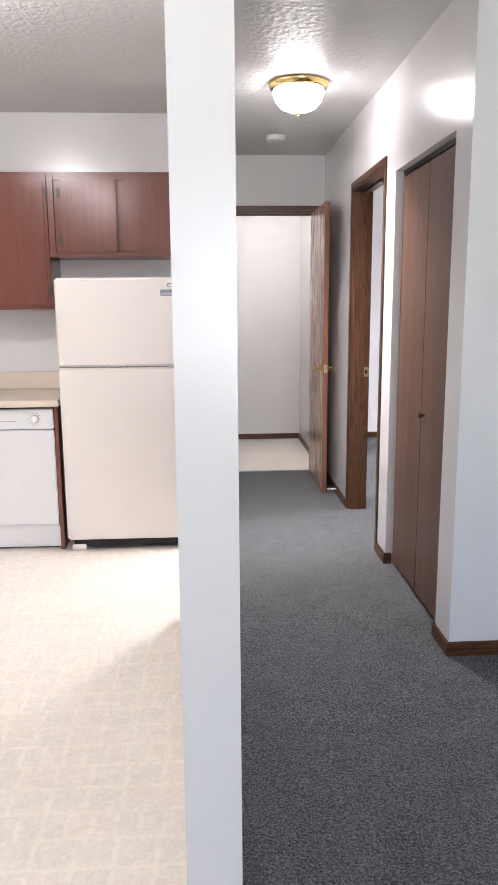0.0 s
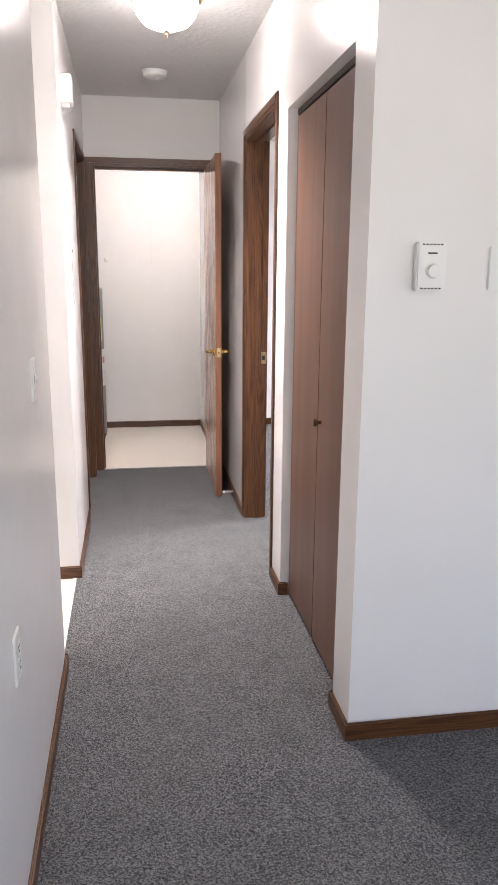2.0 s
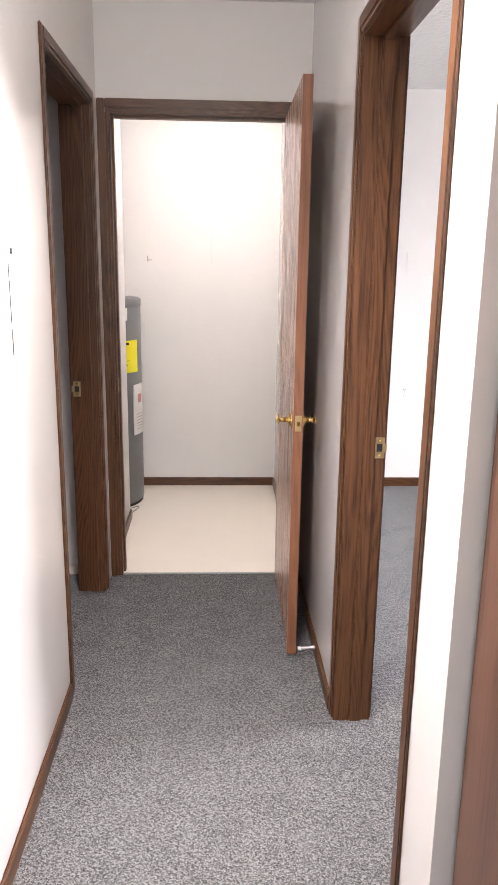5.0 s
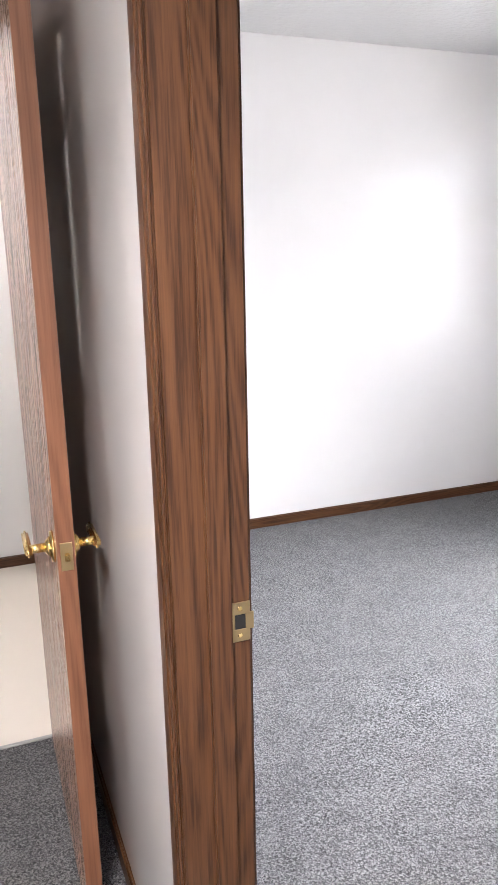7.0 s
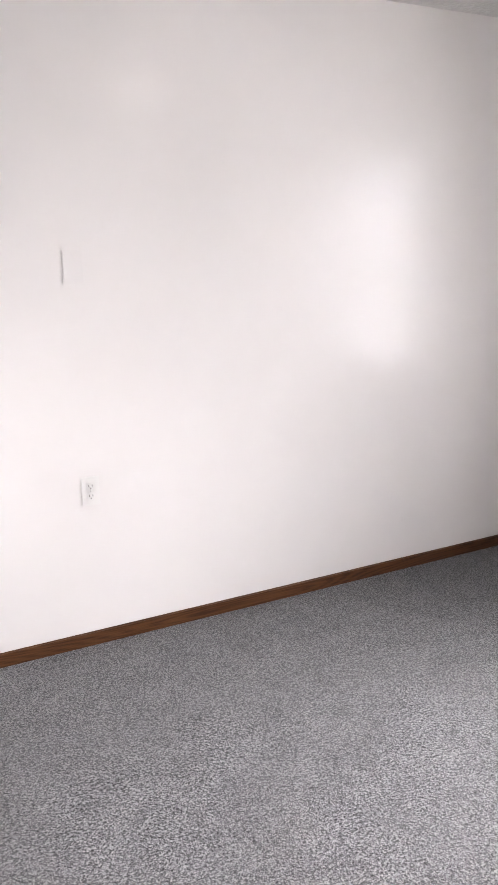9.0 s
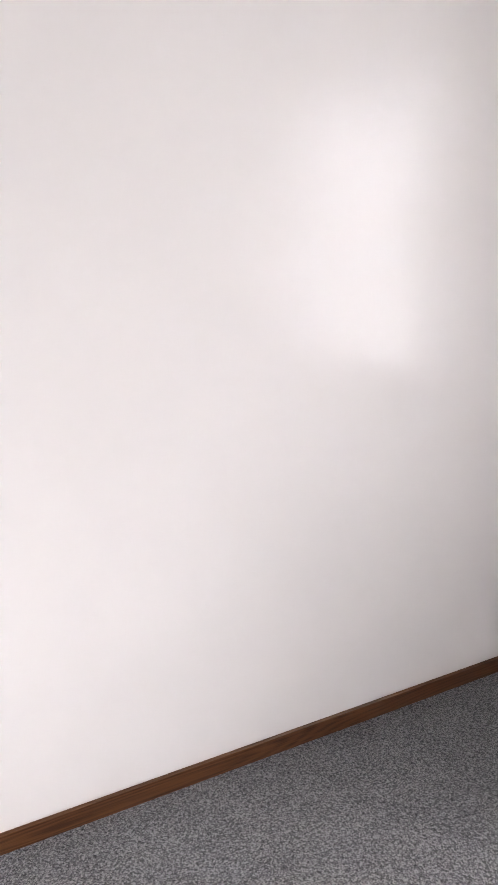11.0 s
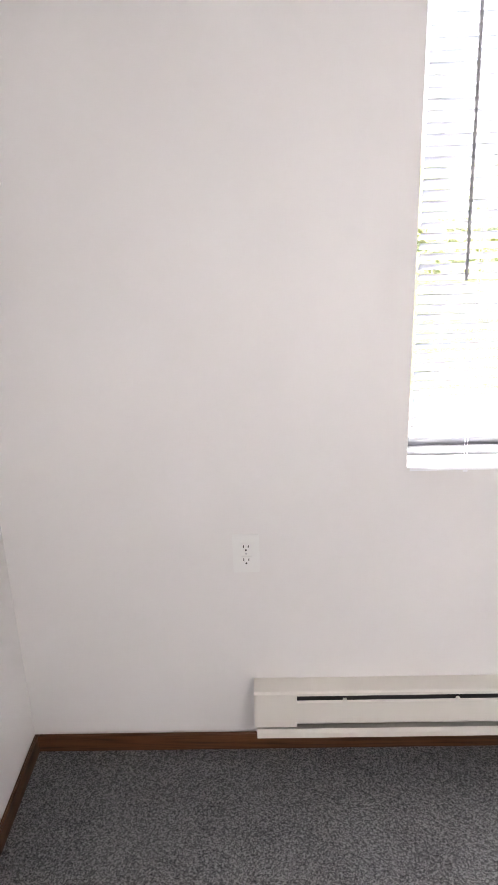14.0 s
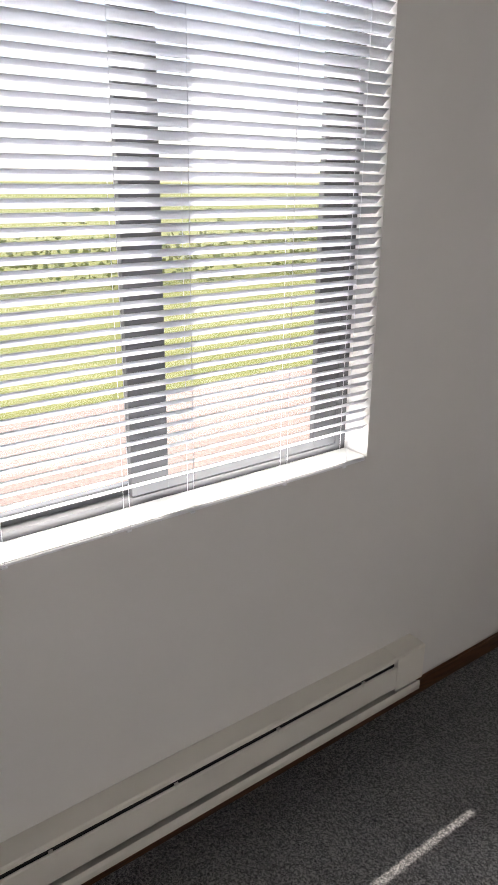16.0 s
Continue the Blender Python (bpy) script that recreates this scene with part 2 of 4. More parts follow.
M_CARPET = carpet()
M_VINYL = vinyl("kitchen_sheet_vinyl")
M_VINYL2 = paint("utility_sheet_vinyl", (0.84, 0.78, 0.70), 0.32, 0.12, 60.0, 0.001)
M_GRASS = ground_mat("lawn", (0.150, 0.165, 0.045), (0.215, 0.210, 0.075), 6.0)
M_MULCH = ground_mat("pinkish_gravel", (0.26, 0.19, 0.155), (0.40, 0.31, 0.265), 25.0)
# leaf green lightened, so the distant haze is painted into the colour
M_LEAF = ground_mat("haze_paled_leaf", (0.17, 0.19, 0.07), (0.27, 0.27, 0.12), 0.4)

# ---------- mesh helpers ----------


def box(bm, x0, x1, y0, y1, z0, z1):
    vs = [bm.verts.new((x, y, z)) for z in (z0, z1) for y in (y0, y1) for x in (x0, x1)]
    for f in ((0, 2, 3, 1), (4, 5, 7, 6), (0, 1, 5, 4), (2, 6, 7, 3), (0, 4, 6, 2), (1, 3, 7, 5)):
        bm.faces.new([vs[i] for i in f])
    return vs


def boxes(*dims, bevel=0.0, seg=2):
    bm = bmesh.new()
    for d in dims:
        box(bm, *d)
    if bevel:
        bmesh.ops.bevel(bm, geom=bm.edges[:], offset=bevel, segments=seg, affect="EDGES", clamp_overlap=True)
    return bm


def cyl(p0, p1, r0, r1=None, seg=20):
    """A capped, tapered rod between two points."""
    r1 = r0 if r1 is None else r1
    bm = bmesh.new()
    a, b = Vector(p0), Vector(p1)
    bmesh.ops.create_cone(bm, cap_ends=True, segments=seg, radius1=r0, radius2=r1, depth=(b - a).length)
    q = (b - a).to_track_quat("Z", "Y").to_matrix().to_4x4()
    bmesh.ops.transform(bm, matrix=Matrix.Translation((a + b) / 2) @ q, verts=bm.verts)
    return bm


def lathe(profile, centre, seg=40):
    """A turned shape about an upright axis, from (radius, z) pairs."""
    bm = bmesh.new()
    rings = []
    for r, z in profile:
        if r < 1e-5:
            rings.append([bm.verts.new((centre[0], centre[1], z))])
        else:
            rings.append([bm.verts.new((centre[0] + r * math.cos(2 * math.pi * i / seg), centre[1] + r * math.sin(2 * math.pi * i / seg), z)) for i in range(seg)])
    for a, b in zip(rings, rings[1:]):
        for i in range(seg):
            j = (i + 1) % seg
            if len(a) == 1 and len(b) > 1:
                bm.faces.new((a[0], b[j], b[i]))
            elif len(b) == 1 and len(a) > 1:
                bm.faces.new((a[i], a[j], b[0]))
            elif len(a) > 1:
                bm.faces.new((a[i], a[j], b[j], b[i]))
    bmesh.ops.recalc_face_normals(bm, faces=bm.faces)
    for f in bm.faces:
        f.smooth = True
    return bm


def merge(*bms):
    out = bmesh.new()
    for b in bms:
        me = bpy.data.meshes.new("tmp")
        b.to_mesh(me)
        out.from_mesh(me)
        b.free()
        bpy.data.meshes.remove(me)
    return out


def extrude_y(profile, y0, y1):
    """A closed (x, z) profile swept along y."""
    bm = bmesh.new()
    a = [bm.verts.new((x, y0, z)) for x, z in profile]
    b = [bm.verts.new((x, y1, z)) for x, z in profile]
    n = len(profile)
    bm.faces.new(a)
    bm.faces.new(b[::-1])
    for i in range(n):
        j = (i + 1) % n
        bm.faces.new((a[j], a[i], b[i], b[j]))
    bmesh.ops.recalc_face_normals(bm, faces=bm.faces)
    return bm


def mesh_ob(name, bm, material, smooth=False):
    me = bpy.data.meshes.new(name)
    if smooth:
        for f in bm.faces:
            f.smooth = True
    bmesh.ops.recalc_face_normals(bm, faces=bm.faces)
    bm.to_mesh(me)
    bm.free()
    me.materials.append(material)
    return new(name, me)


def part(name, bm, material, parent, label="", smooth=False):
    ob = mesh_ob(name, bm, material, smooth)
    ob.parent = parent
    if parent.type == "EMPTY":
        ob.matrix_parent_inverse = parent.matrix_basis.inverted()
    return tagged(ob, label)


def thing(name, at, label, category, group="", kind=""):
    e = new(name)
    e.empty_display_size = 0.1
    e.matrix_basis = Matrix.Translation(at)
    return tagged(e, label, category, group, kind)


def structure(name, bm, material, label, category):
    return tagged(mesh_ob(name, bm, material), label, category, kind="structure")

# ---------- plan ----------
H = 2.455                      # ceiling height
XR, XR2 = 0.868, 0.985         # hall wall with the closet and the bedroom door
XL, XL2 = -0.010, -0.125       # hall wall beside the kitchen
YC = 2.817                     # living room corner of the hall
YB = 7.49                      # back wall of bedroom and utility room
XW, XW2 = 4.10, 4.235           # outer wall with the bedroom window
YE, YE2 = 6.05, 6.165          # wall at the hall's end
WY0, WY1, WZ0, WZ1 = 5.345, 6.442, 0.868, 2.06   # bedroom window opening

# ---------- structure ----------
structure("floor", boxes((-0.03, XW2, 0.6, YB + 0.1, -0.1, 0.0), (-3.2, XW2, -3.75, 0.6, -0.1, 0.0), (-1.2, -0.03, 4.95, 6.062, -0.1, 0.0)), M_CARPET, "grey cut-pile carpet with dark and light flecks", "floor")
structure("floor_kitchen", boxes((-3.2, -0.03, 0.6, 4.95, -0.1, -0.003)), M_VINYL, "cream sheet vinyl printed with small worn squares", "floor")
structure("floor_utility", boxes((-1.3, XR, 6.062, YB, -0.01, 0.004)), M_VINYL2, "pale cream sheet vinyl, plain and slightly shiny", "floor")
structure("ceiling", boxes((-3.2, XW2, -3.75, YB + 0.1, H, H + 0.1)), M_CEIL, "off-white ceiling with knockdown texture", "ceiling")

structure("wall_hall_right", boxes(
    (XR, XR2, YC, 2.99, 0, H), (XR, XR2, 2.99, 3.86, 1.985, H), (XR, XR2, 3.86, 4.075, 0, H),
    (XR, XR2, 4.075, 4.915, 2.05, H)), M_WALL, "white semi-gloss painted hall wall with openings", "wall")
structure("wall_hall_far", boxes((XR, XR2, 4.915, YB, 0, H)), M_WALL_HALL, "glossy white painted wall beside the open door", "wall")
structure("wall_living", boxes((XR2, XW2, YC, 2.935, 0, H)), M_WALL, "white semi-gloss painted living room wall", "wall")
structure("wall_bedroom_near", boxes((XR2, XW, 3.86, 3.975, 0, H)), M_WALL, "white painted bedroom wall", "wall")
structure("wall_partition", boxes((-0.118, -0.010, 1.42, 3.355, 0, H)), M_WALL, "thin white painted partition between kitchen and hall", "wall")
structure("wall_hall_left", boxes(
    (XL2, XL, 4.17, 5.08, 0, H), (XL2, XL, 5.08, 5.90, 2.05, H), (XL2, XL, 5.90, 6.85, 0, H)), M_WALL, "white painted hall wall with scuffs and a doorway", "wall")
structure("wall_hall_end", boxes(
    (XL, 0.025, YE, YE2, 0, H), (0.025, 0.820, YE, YE2, 2.05, H), (0.820, XR, YE, YE2, 0, H)), M_WALL_FLAT, "white painted wall with the utility doorway", "wall")
structure("wall_back_utility", boxes((-1.3, 0.93, YB, YB + 0.12, 0, H)), M_WALL_FLAT, "flat white painted utility room wall", "wall")
structure("wall_back", boxes((0.93, XW2, YB, YB + 0.12, 0, H)), M_WALL_SATIN, "white semi-gloss painted back wall", "wall")
structure("wall_utility_left", boxes((-1.3, -1.2, 4.95, YB, 0, H), (-1.2, XL2, 6.165, 6.25, 0, H)), M_WALL, "white painted utility room wall", "wall")
structure("wall_kitchen_back", boxes((-3.2, XL2, 4.80, 4.92, 0, H)), M_WALL, "white painted kitchen wall", "wall")
structure("wall_kitchen_left", boxes((-3.3, -3.2, -3.75, 4.92, 0, H)), M_WALL, "white painted kitchen side wall", "wall")
structure("wall_living_back", boxes(
    (-3.2, -0.4, -3.87, -3.75, 0, H), (2.2, XW2, -3.87, -3.75, 0, H), (-0.4, 2.2, -3.87, -3.75, 0, 0.6), (-0.4, 2.2, -3.87, -3.75, 2.2, H)), M_WALL, "white painted living room wall with a window opening", "wall")
structure("wall_living_right", boxes((XW, XW2, -3.75, -0.8, 0, H), (XW, XW2, 1.2, YC, 0, H), (XW, XW2, -0.8, 1.2, 0, 0.75), (XW, XW2, -0.8, 1.2, 2.06, H)), M_WALL, "white painted living room side wall", "wall")
structure("wall_window", boxes(
    (XW, XW2, 2.935, WY0, 0, H), (XW, XW2, WY1, YB, 0, H), (XW, XW2, WY0, WY1, 0, WZ0), (XW, XW2, WY0, WY1, WZ1, H)), M_WALL, "white painted outer wall with the window opening", "wall")


def baseboard(name, x0, x1, y0, y1):
    """Low oak board with an eased top edge."""
    along_x = (x1 - x0) > (y1 - y0)
    bm = boxes((x0, x1, y0, y1, 0.0, 0.058))
    bmesh.ops.bevel(bm, geom=[e for e in bm.edges if all(v.co.z > 0.05 for v in e.verts)], offset=0.005, segments=3, affect="EDGES")
    return structure(name, bm, M_TRIM_X if along_x else M_TRIM_Y, "low brown oak baseboard along the wall", "baseboard")


BT = 0.011
for i, d in enumerate((
        (XR - BT, 4.10, YC - BT, YC), (XR - BT, XR, YC, 2.99), (XR - BT, XR, 3.86, 4.035), (XR - BT, XR, 4.955, 6.035),
        (-0.010, -0.010 + BT, 1.42, 3.355), (-0.118, -0.010 + BT, 3.355, 3.355 + BT),
        (XL2 - BT, XL + BT, 4.17 - BT, 4.17), (XL, XL + BT, 4.17, 5.04),
        (XL, XR, YB - BT, YB), (XR - BT, XR, YE2 + 0.03, YB - BT), (XL, XL + BT, YE2 + 0.03, 6.85),
        (XR2, XW, YB - BT, YB), (XW - BT, XW, 3.98, YB - BT), (XR2, XR2 + BT, 4.96, YB - BT))):
    x0, x1, y0, y1 = d
    baseboard("baseboard_%d" % (i + 1), x0, min(x1, XW), y0, y1)
# small returns of the baseboard into the closet opening
baseboard("baseboard_15", XR - BT, 0.900, 2.99 - 0.0005, 2.99 + BT)
baseboard("baseboard_16", XR - BT, 0.900, 3.86 - BT, 3.86 + 0.0005)


def cased_opening(name, label, wall_axis, near, far, j0, j1, top, near_casing=True, far_casing=True, cut=(0.054, 0.054)):
    """Door frame in a wall. wall_axis 'x': the wall's faces lie at x = near and far, the opening runs along y from j0 to j1."""
    e = thing(name, ((near + far) / 2, (j0 + j1) / 2, 0) if wall_axis == "x" else ((j0 + j1) / 2, (near + far) / 2, 0), label, "door frame", kind="structure")
    sw = wall_axis == "x"

    def b(u0, u1, v0, v1, z0, z1):
        """u across the wall, v along it."""
        return (u0, u1, v0, v1, z0, z1) if sw else (v0, v1, u0, u1, z0, z1)
    lo, hi = min(near, far), max(near, far)
    along = M_TRIM_Y if sw else M_TRIM_X
    for v0, v1 in ((j0 - 0.02, j0), (j1, j1 + 0.02)):
        part("jamb", boxes(b(lo, hi, v0, v1, 0, top + 0.02)), M_TRIM_Z, e)
    part("head_jamb", boxes(b(lo, hi, j0, j1, top, top + 0.02)), along, e)
    s0, s1 = (lo + 0.050, lo + 0.087) if sw else (lo + 0.038, lo + 0.072)
    for v0, v1 in ((j0, j0 + 0.009), (j1 - 0.009, j1)):
        part("door_stop_strip", boxes(b(s0, s1, v0, v1, 0, top), bevel=0.002), M_TRIM_Z, e)
    part("door_stop_strip", boxes(b(s0, s1, j0 + 0.011, j1 - 0.011, top - 0.011, top), bevel=0.002), along, e)
    faces = []
    if near_casing:
        faces.append((near, -1 if near < far else 1))
    if far_casing:
        faces.append((far, 1 if near < far else -1))
    for face, d in faces:
        def c(t, v0, v1, z0, z1):
            return b(min(face, face + d * t), max(face, face + d * t), v0, v1, z0, z1)
        r = 0.006
        w0, w1 = cut
        part("casing", boxes(c(0.009, j0 - w0, j0 - r - 0.014, 0, top + 0.057), c(0.0065, j0 - r - 0.014, j0 - r, 0, top + r), bevel=0.003), M_TRIM_Z, e)
        part("casing", boxes(c(0.009, j1 + r + 0.014, j1 + w1, 0, top + 0.057), c(0.0065, j1 + r, j1 + r + 0.014, 0, top + r), bevel=0.003), M_TRIM_Z, e)
        part("casing_head", boxes(c(0.0095, j0 - r - 0.014, j1 + r + 0.014, top + r + 0.014, top + 0.057), c(0.007, j0 - r, j1 + r, top + r, top + r + 0.014), bevel=0.003), along, e)
    return e


def strike_plate(frame_ob, at, n, out, m=M_OLDBRASS):
    """Brass strike plate on a jamb face at a point. n: unit normal, out: unit vector towards the lip, both level."""
    n, out = Vector(n), Vector(out)
    up = Vector((0, 0, 1))
    rot = Matrix((out, n, up)).transposed().to_4x4()
    mtx = Matrix.Translation(at) @ rot
    bm = boxes((-0.016, 0.016, 0, 0.002, 0.012, 0.032), (-0.016, 0.016, 0, 0.002, -0.032, -0.012), (-0.016, -0.008, 0, 0.002, -0.012, 0.012), (0.009, 0.022, 0, 0.002, -0.014, 0.014), bevel=0.0006, seg=1)
    bmesh.ops.transform(bm, matrix=mtx, verts=bm.verts)
    p = part("strike_plate", bm, m, frame_ob, "aged brass strike plate")
    bm = boxes((-0.008, 0.009, -0.004, 0.0007, -0.012, 0.012))
    bmesh.ops.transform(bm, matrix=mtx, verts=bm.verts)
    part("latch_hole", bm, M_DARK, p)
    for z in (0.022, -0.022):
        bm = cyl((0, 0.0015, z), (0, 0.003, z), 0.0045, 0.003, 12)
        bmesh.ops.transform(bm, matrix=mtx, verts=bm.verts)
        part("screw", bm, M_BRASS, p)


frame_bed = cased_opening("door_1", "brown oak door frame of the bedroom, standing open", "x", XR, XR2, 4.095, 4.895, 2.03)
strike_plate(frame_bed, (0.969, 4.895, 0.918), (0, -1, 0), (1, 0, 0))
frame_bath = cased_opening("door_2", "dark brown oak door frame in the hall", "x", XL, XL2, 5.10, 5.88, 2.03)
strike_plate(frame_bath, (-0.102, 5.88, 0.92), (0, -1, 0), (-1, 0, 0))
frame_ut = cased_opening("door_3", "dark brown oak door frame of the utility room", "y", YE, YE2, 0.045, 0.800, 2.03, cut=(0.053, 0.057))
strike_plate(frame_ut, (0.045, 6.078, 0.905), (1, 0, 0), (0, -1, 0))
structure("threshold", boxes((0.045, 0.800, 6.055, 6.069, 0.0, 0.006), bevel=0.002), M_STEEL, "thin worn metal strip between carpet and vinyl", "threshold")
structure("floor_strip", boxes((-0.040, -0.024, 3.37, 4.155, 0.0, 0.0045), bevel=0.001), M_IVORY, "thin pale edging strip between carpet and vinyl", "threshold")

# room behind the hall's left doorway
structure("wall_bathroom", boxes((-1.2, XL2, 4.95, 5.02, 0, H)), M_WALL, "white painted wall behind the doorway", "wall")

# ---------- utility door, open into the hall ----------


def lever(parent, base, n, along):
    """Brass lever handle with a round rose on a door face."""
    n, along = Vector(n), Vector(along)
    base = Vector(base)
    h = part("handle", merge(cyl(base, base + n * 0.006, 0.032, 0.030, 28), cyl(base + n * 0.006, base + n * 0.016, 0.022, 0.012, 24)), M_BRASS, parent, "polished brass lever handle", True)
    part("neck", cyl(base + n * 0.014, base + n * 0.052, 0.009, 0.009, 16), M_BRASS, h, "", True)
    a = base + n * 0.048 - along * 0.012
    bm = boxes((-0.012, 0.100, -0.007, 0.007, -0.010, 0.010), bevel=0.005, seg=3)
    rot = Matrix((along, n, Vector((0, 0, 1)))).transposed().to_4x4()
    bmesh.ops.transform(bm, matrix=Matrix.Translation(a) @ rot, verts=bm.verts)
    part("lever", bm, M_BRASS, h, "", True)


def utility_door():
    e = thing("utility_door", (0.800, 6.043, 0), "open flush walnut-laminate door with brass lever handle", "door")
    W, T = 0.752, 0.035
    # built closed along -x from the hinge, then swung open
    swing = Matrix.Translation((0.797, 6.040, 0)) @ Matrix.Rotation(radians(89.2), 4, "Z")
    made = []
    slab = part("slab", boxes((-W, -0.003, 0.001, T, 0.016, 2.024), bevel=0.0015, seg=1), M_DOOR_SHEEN, e)
    edge = part("edge_band", boxes((-W - 0.0015, -W + 0.0008, 0.0015, T - 0.0005, 0.017, 2.023)), M_DOOR_EDGE, e, "reddish veneered door edge")
    zc = 0.905
    lever(e, (-W + 0.062, 0.001, zc), (0, -1, 0), (1, 0, 0))
    lever(e, (-W + 0.062, T, zc), (0, 1, 0), (1, 0, 0))
    lp = part("latch_plate", boxes((-W - 0.003, -W - 0.001, 0.006, T - 0.006, zc - 0.028, zc + 0.028), bevel=0.0006, seg=1), M_OLDBRASS, e, "brass latch plate")
    part("latch_bolt", boxes((-W - 0.012, -W - 0.003, 0.012, T - 0.013, zc - 0.008, zc + 0.008), bevel=0.002), M_BRASS, lp)
    for z in (1.80, 1.08, 0.30):
        hg = part("hinge", boxes((-0.004, -0.001, 0.0, T, z - 0.045, z + 0.045)), M_DARKMETAL, e, "dark metal butt hinge")
        part("hinge_knuckle", cyl((0.004, -0.004, z - 0.046), (0.004, -0.004, z + 0.046), 0.006, 0.006, 14), M_DARKMETAL, hg, "", True)
        part("hinge_leaf", boxes((0.0, 0.003, -0.004, 0.03, z - 0.045, z + 0.045)), M_DARKMETAL, hg)
    for o in e.children_recursive:
        o.data.transform(swing)
    return e


utility_door()


def door_stopper():
    e = thing("door_stopper", (XR - 0.012, 5.30, 0.030), "spring door stopper with a white rubber tip on the baseboard", "door stopper")
    a, b = Vector((XR - 0.011, 5.30, 0.036)), Vector((XR - 0.075, 5.285, 0.040))
    part("base", cyl(a, a + (b - a) * 0.08, 0.010, 0.008, 16), M_STEEL, e, "", True)
    coils = bmesh.new()
    for i in range(16):
        t = 0.1 + 0.75 * i / 16
        c = a + (b - a) * t
        c2 = a + (b - a) * (t + 0.03)
        r = cyl(c, c2, 0.0065, 0.0055, 12)
        me = bpy.data.meshes.new("tmp")
        r.to_mesh(me)
        r.free()
        coils.from_mesh(me)
        bpy.data.meshes.remove(me)
    part("spring", coils, M_STEEL, e)
    part("tip", cyl(a + (b - a) * 0.84, b, 0.0085, 0.0075, 16), M_RUBBER, e, "white rubber tip", True)


door_stopper()

# ---------- closet ----------


def bifold():
    e = thing("bifold_closet_door", (0.92, 3.45, 0), "closed dark walnut-laminate bifold closet doors with a small knob", "closet door")
    ys = (3.003, 3.424, 3.849)
    for a, b in zip(ys, ys[1:]):
        part("door_panel", boxes((0.904, 0.936, a + 0.002, b - 0.002, 0.016, 1.955), bevel=0.002), M_DOOR, e)
    part("knob", merge(cyl((0.904, 3.378, 0.868), (0.893, 3.378, 0.868), 0.007, 0.006, 16), cyl((0.893, 3.378, 0.868), (0.880, 3.378, 0.868), 0.011, 0.015, 20), cyl((0.880, 3.378, 0.868), (0.876, 3.378, 0.868), 0.015, 0.011, 20)), M_TRIM_Z, e, "small round wooden knob", True)
    part("track", boxes((0.905, 0.935, 2.992, 3.858, 1.962, 1.984), bevel=0.002), M_DARKMETAL, e, "dark metal head track")
    for y in (3.04, 3.41, 3.44, 3.81):
        part("pivot", cyl((0.92, y, 1.955), (0.92, y, 1.965), 0.005, 0.005, 10), M_STEEL, e)
    return e


bifold()
structure("closet_back", boxes((1.5, 1.6, 2.935, 3.86, 0, H)), M_WALL, "plain closet back wall", "wall")

# ---------- lamps and ceiling fixtures ----------


def flush_lamp(x, y, glow, label, r=0.14):
    e = thing("ceiling_lamp", (x, y, H), label, "ceiling lamp", "flush ceiling lamps")
    part("brass_pan", lathe([(0.02, H - 0.001), (r + 0.012, H - 0.001), (r + 0.014, H - 0.010), (r + 0.006, H - 0.028), (r - 0.008, H - 0.036), (0.02, H - 0.036)], (x, y)), M_BRASS, e, "polished brass pan", True)
    part("globe", lathe([(r - 0.012, H - 0.034), (r - 0.010, H - 0.050), (r - 0.022, H - 0.085), (r - 0.050, H - 0.118), (r - 0.095, H - 0.136), (0.0, H - 0.142)], (x, y)), lit_globe(glow), e, "lit frosted white glass bowl", True)
    part("finial", merge(cyl((x, y, H - 0.141), (x, y, H - 0.150), 0.012, 0.009, 16), cyl((x, y, H - 0.150), (x, y, H - 0.166), 0.007, 0.003, 16)), M_BRASS, e, "small brass finial", True)
    return e


flush_lamp(0.43, 4.16, HALL_E, "lit flush ceiling lamp with brass pan and frosted bowl")
flush_lamp(-1.15, 2.88, KITCHEN_E, "lit flush kitchen ceiling lamp with brass pan and frosted bowl")
flush_lamp(-1.06, 1.15, DINING_E, "lit flush dining area ceiling lamp with brass pan and frosted bowl")
flush_lamp(2.47, 5.98, BEDROOM_E, "lit flush bedroom ceiling lamp with brass pan and frosted bowl")
flush_lamp(0.42, 6.36, UTILITY_E, "lit flush utility room lamp with brass pan and frosted bowl")


def smoke_detector(x, y):
    e = thing("smoke_detector", (x, y, H), "round white plastic smoke detector on the ceiling", "smoke detector")
    part("base", lathe([(0.0, H - 0.0005), (0.070, H - 0.0005), (0.070, H - 0.010), (0.0, H - 0.010)], (x, y)), M_PLASTIC, e, "", True)
    part("cover", lathe([(0.066, H - 0.010), (0.066, H - 0.026), (0.058, H - 0.034), (0.030, H - 0.038), (0.0, H - 0.038)], (x, y)), M_PLASTIC, e, "", True)
    part("test_button", lathe([(0.014, H - 0.037), (0.013, H - 0.040), (0.0, H - 0.041)], (x + 0.02, y - 0.02), 20), M_IVORY, e, "", True)


smoke_detector(0.430, 5.385)


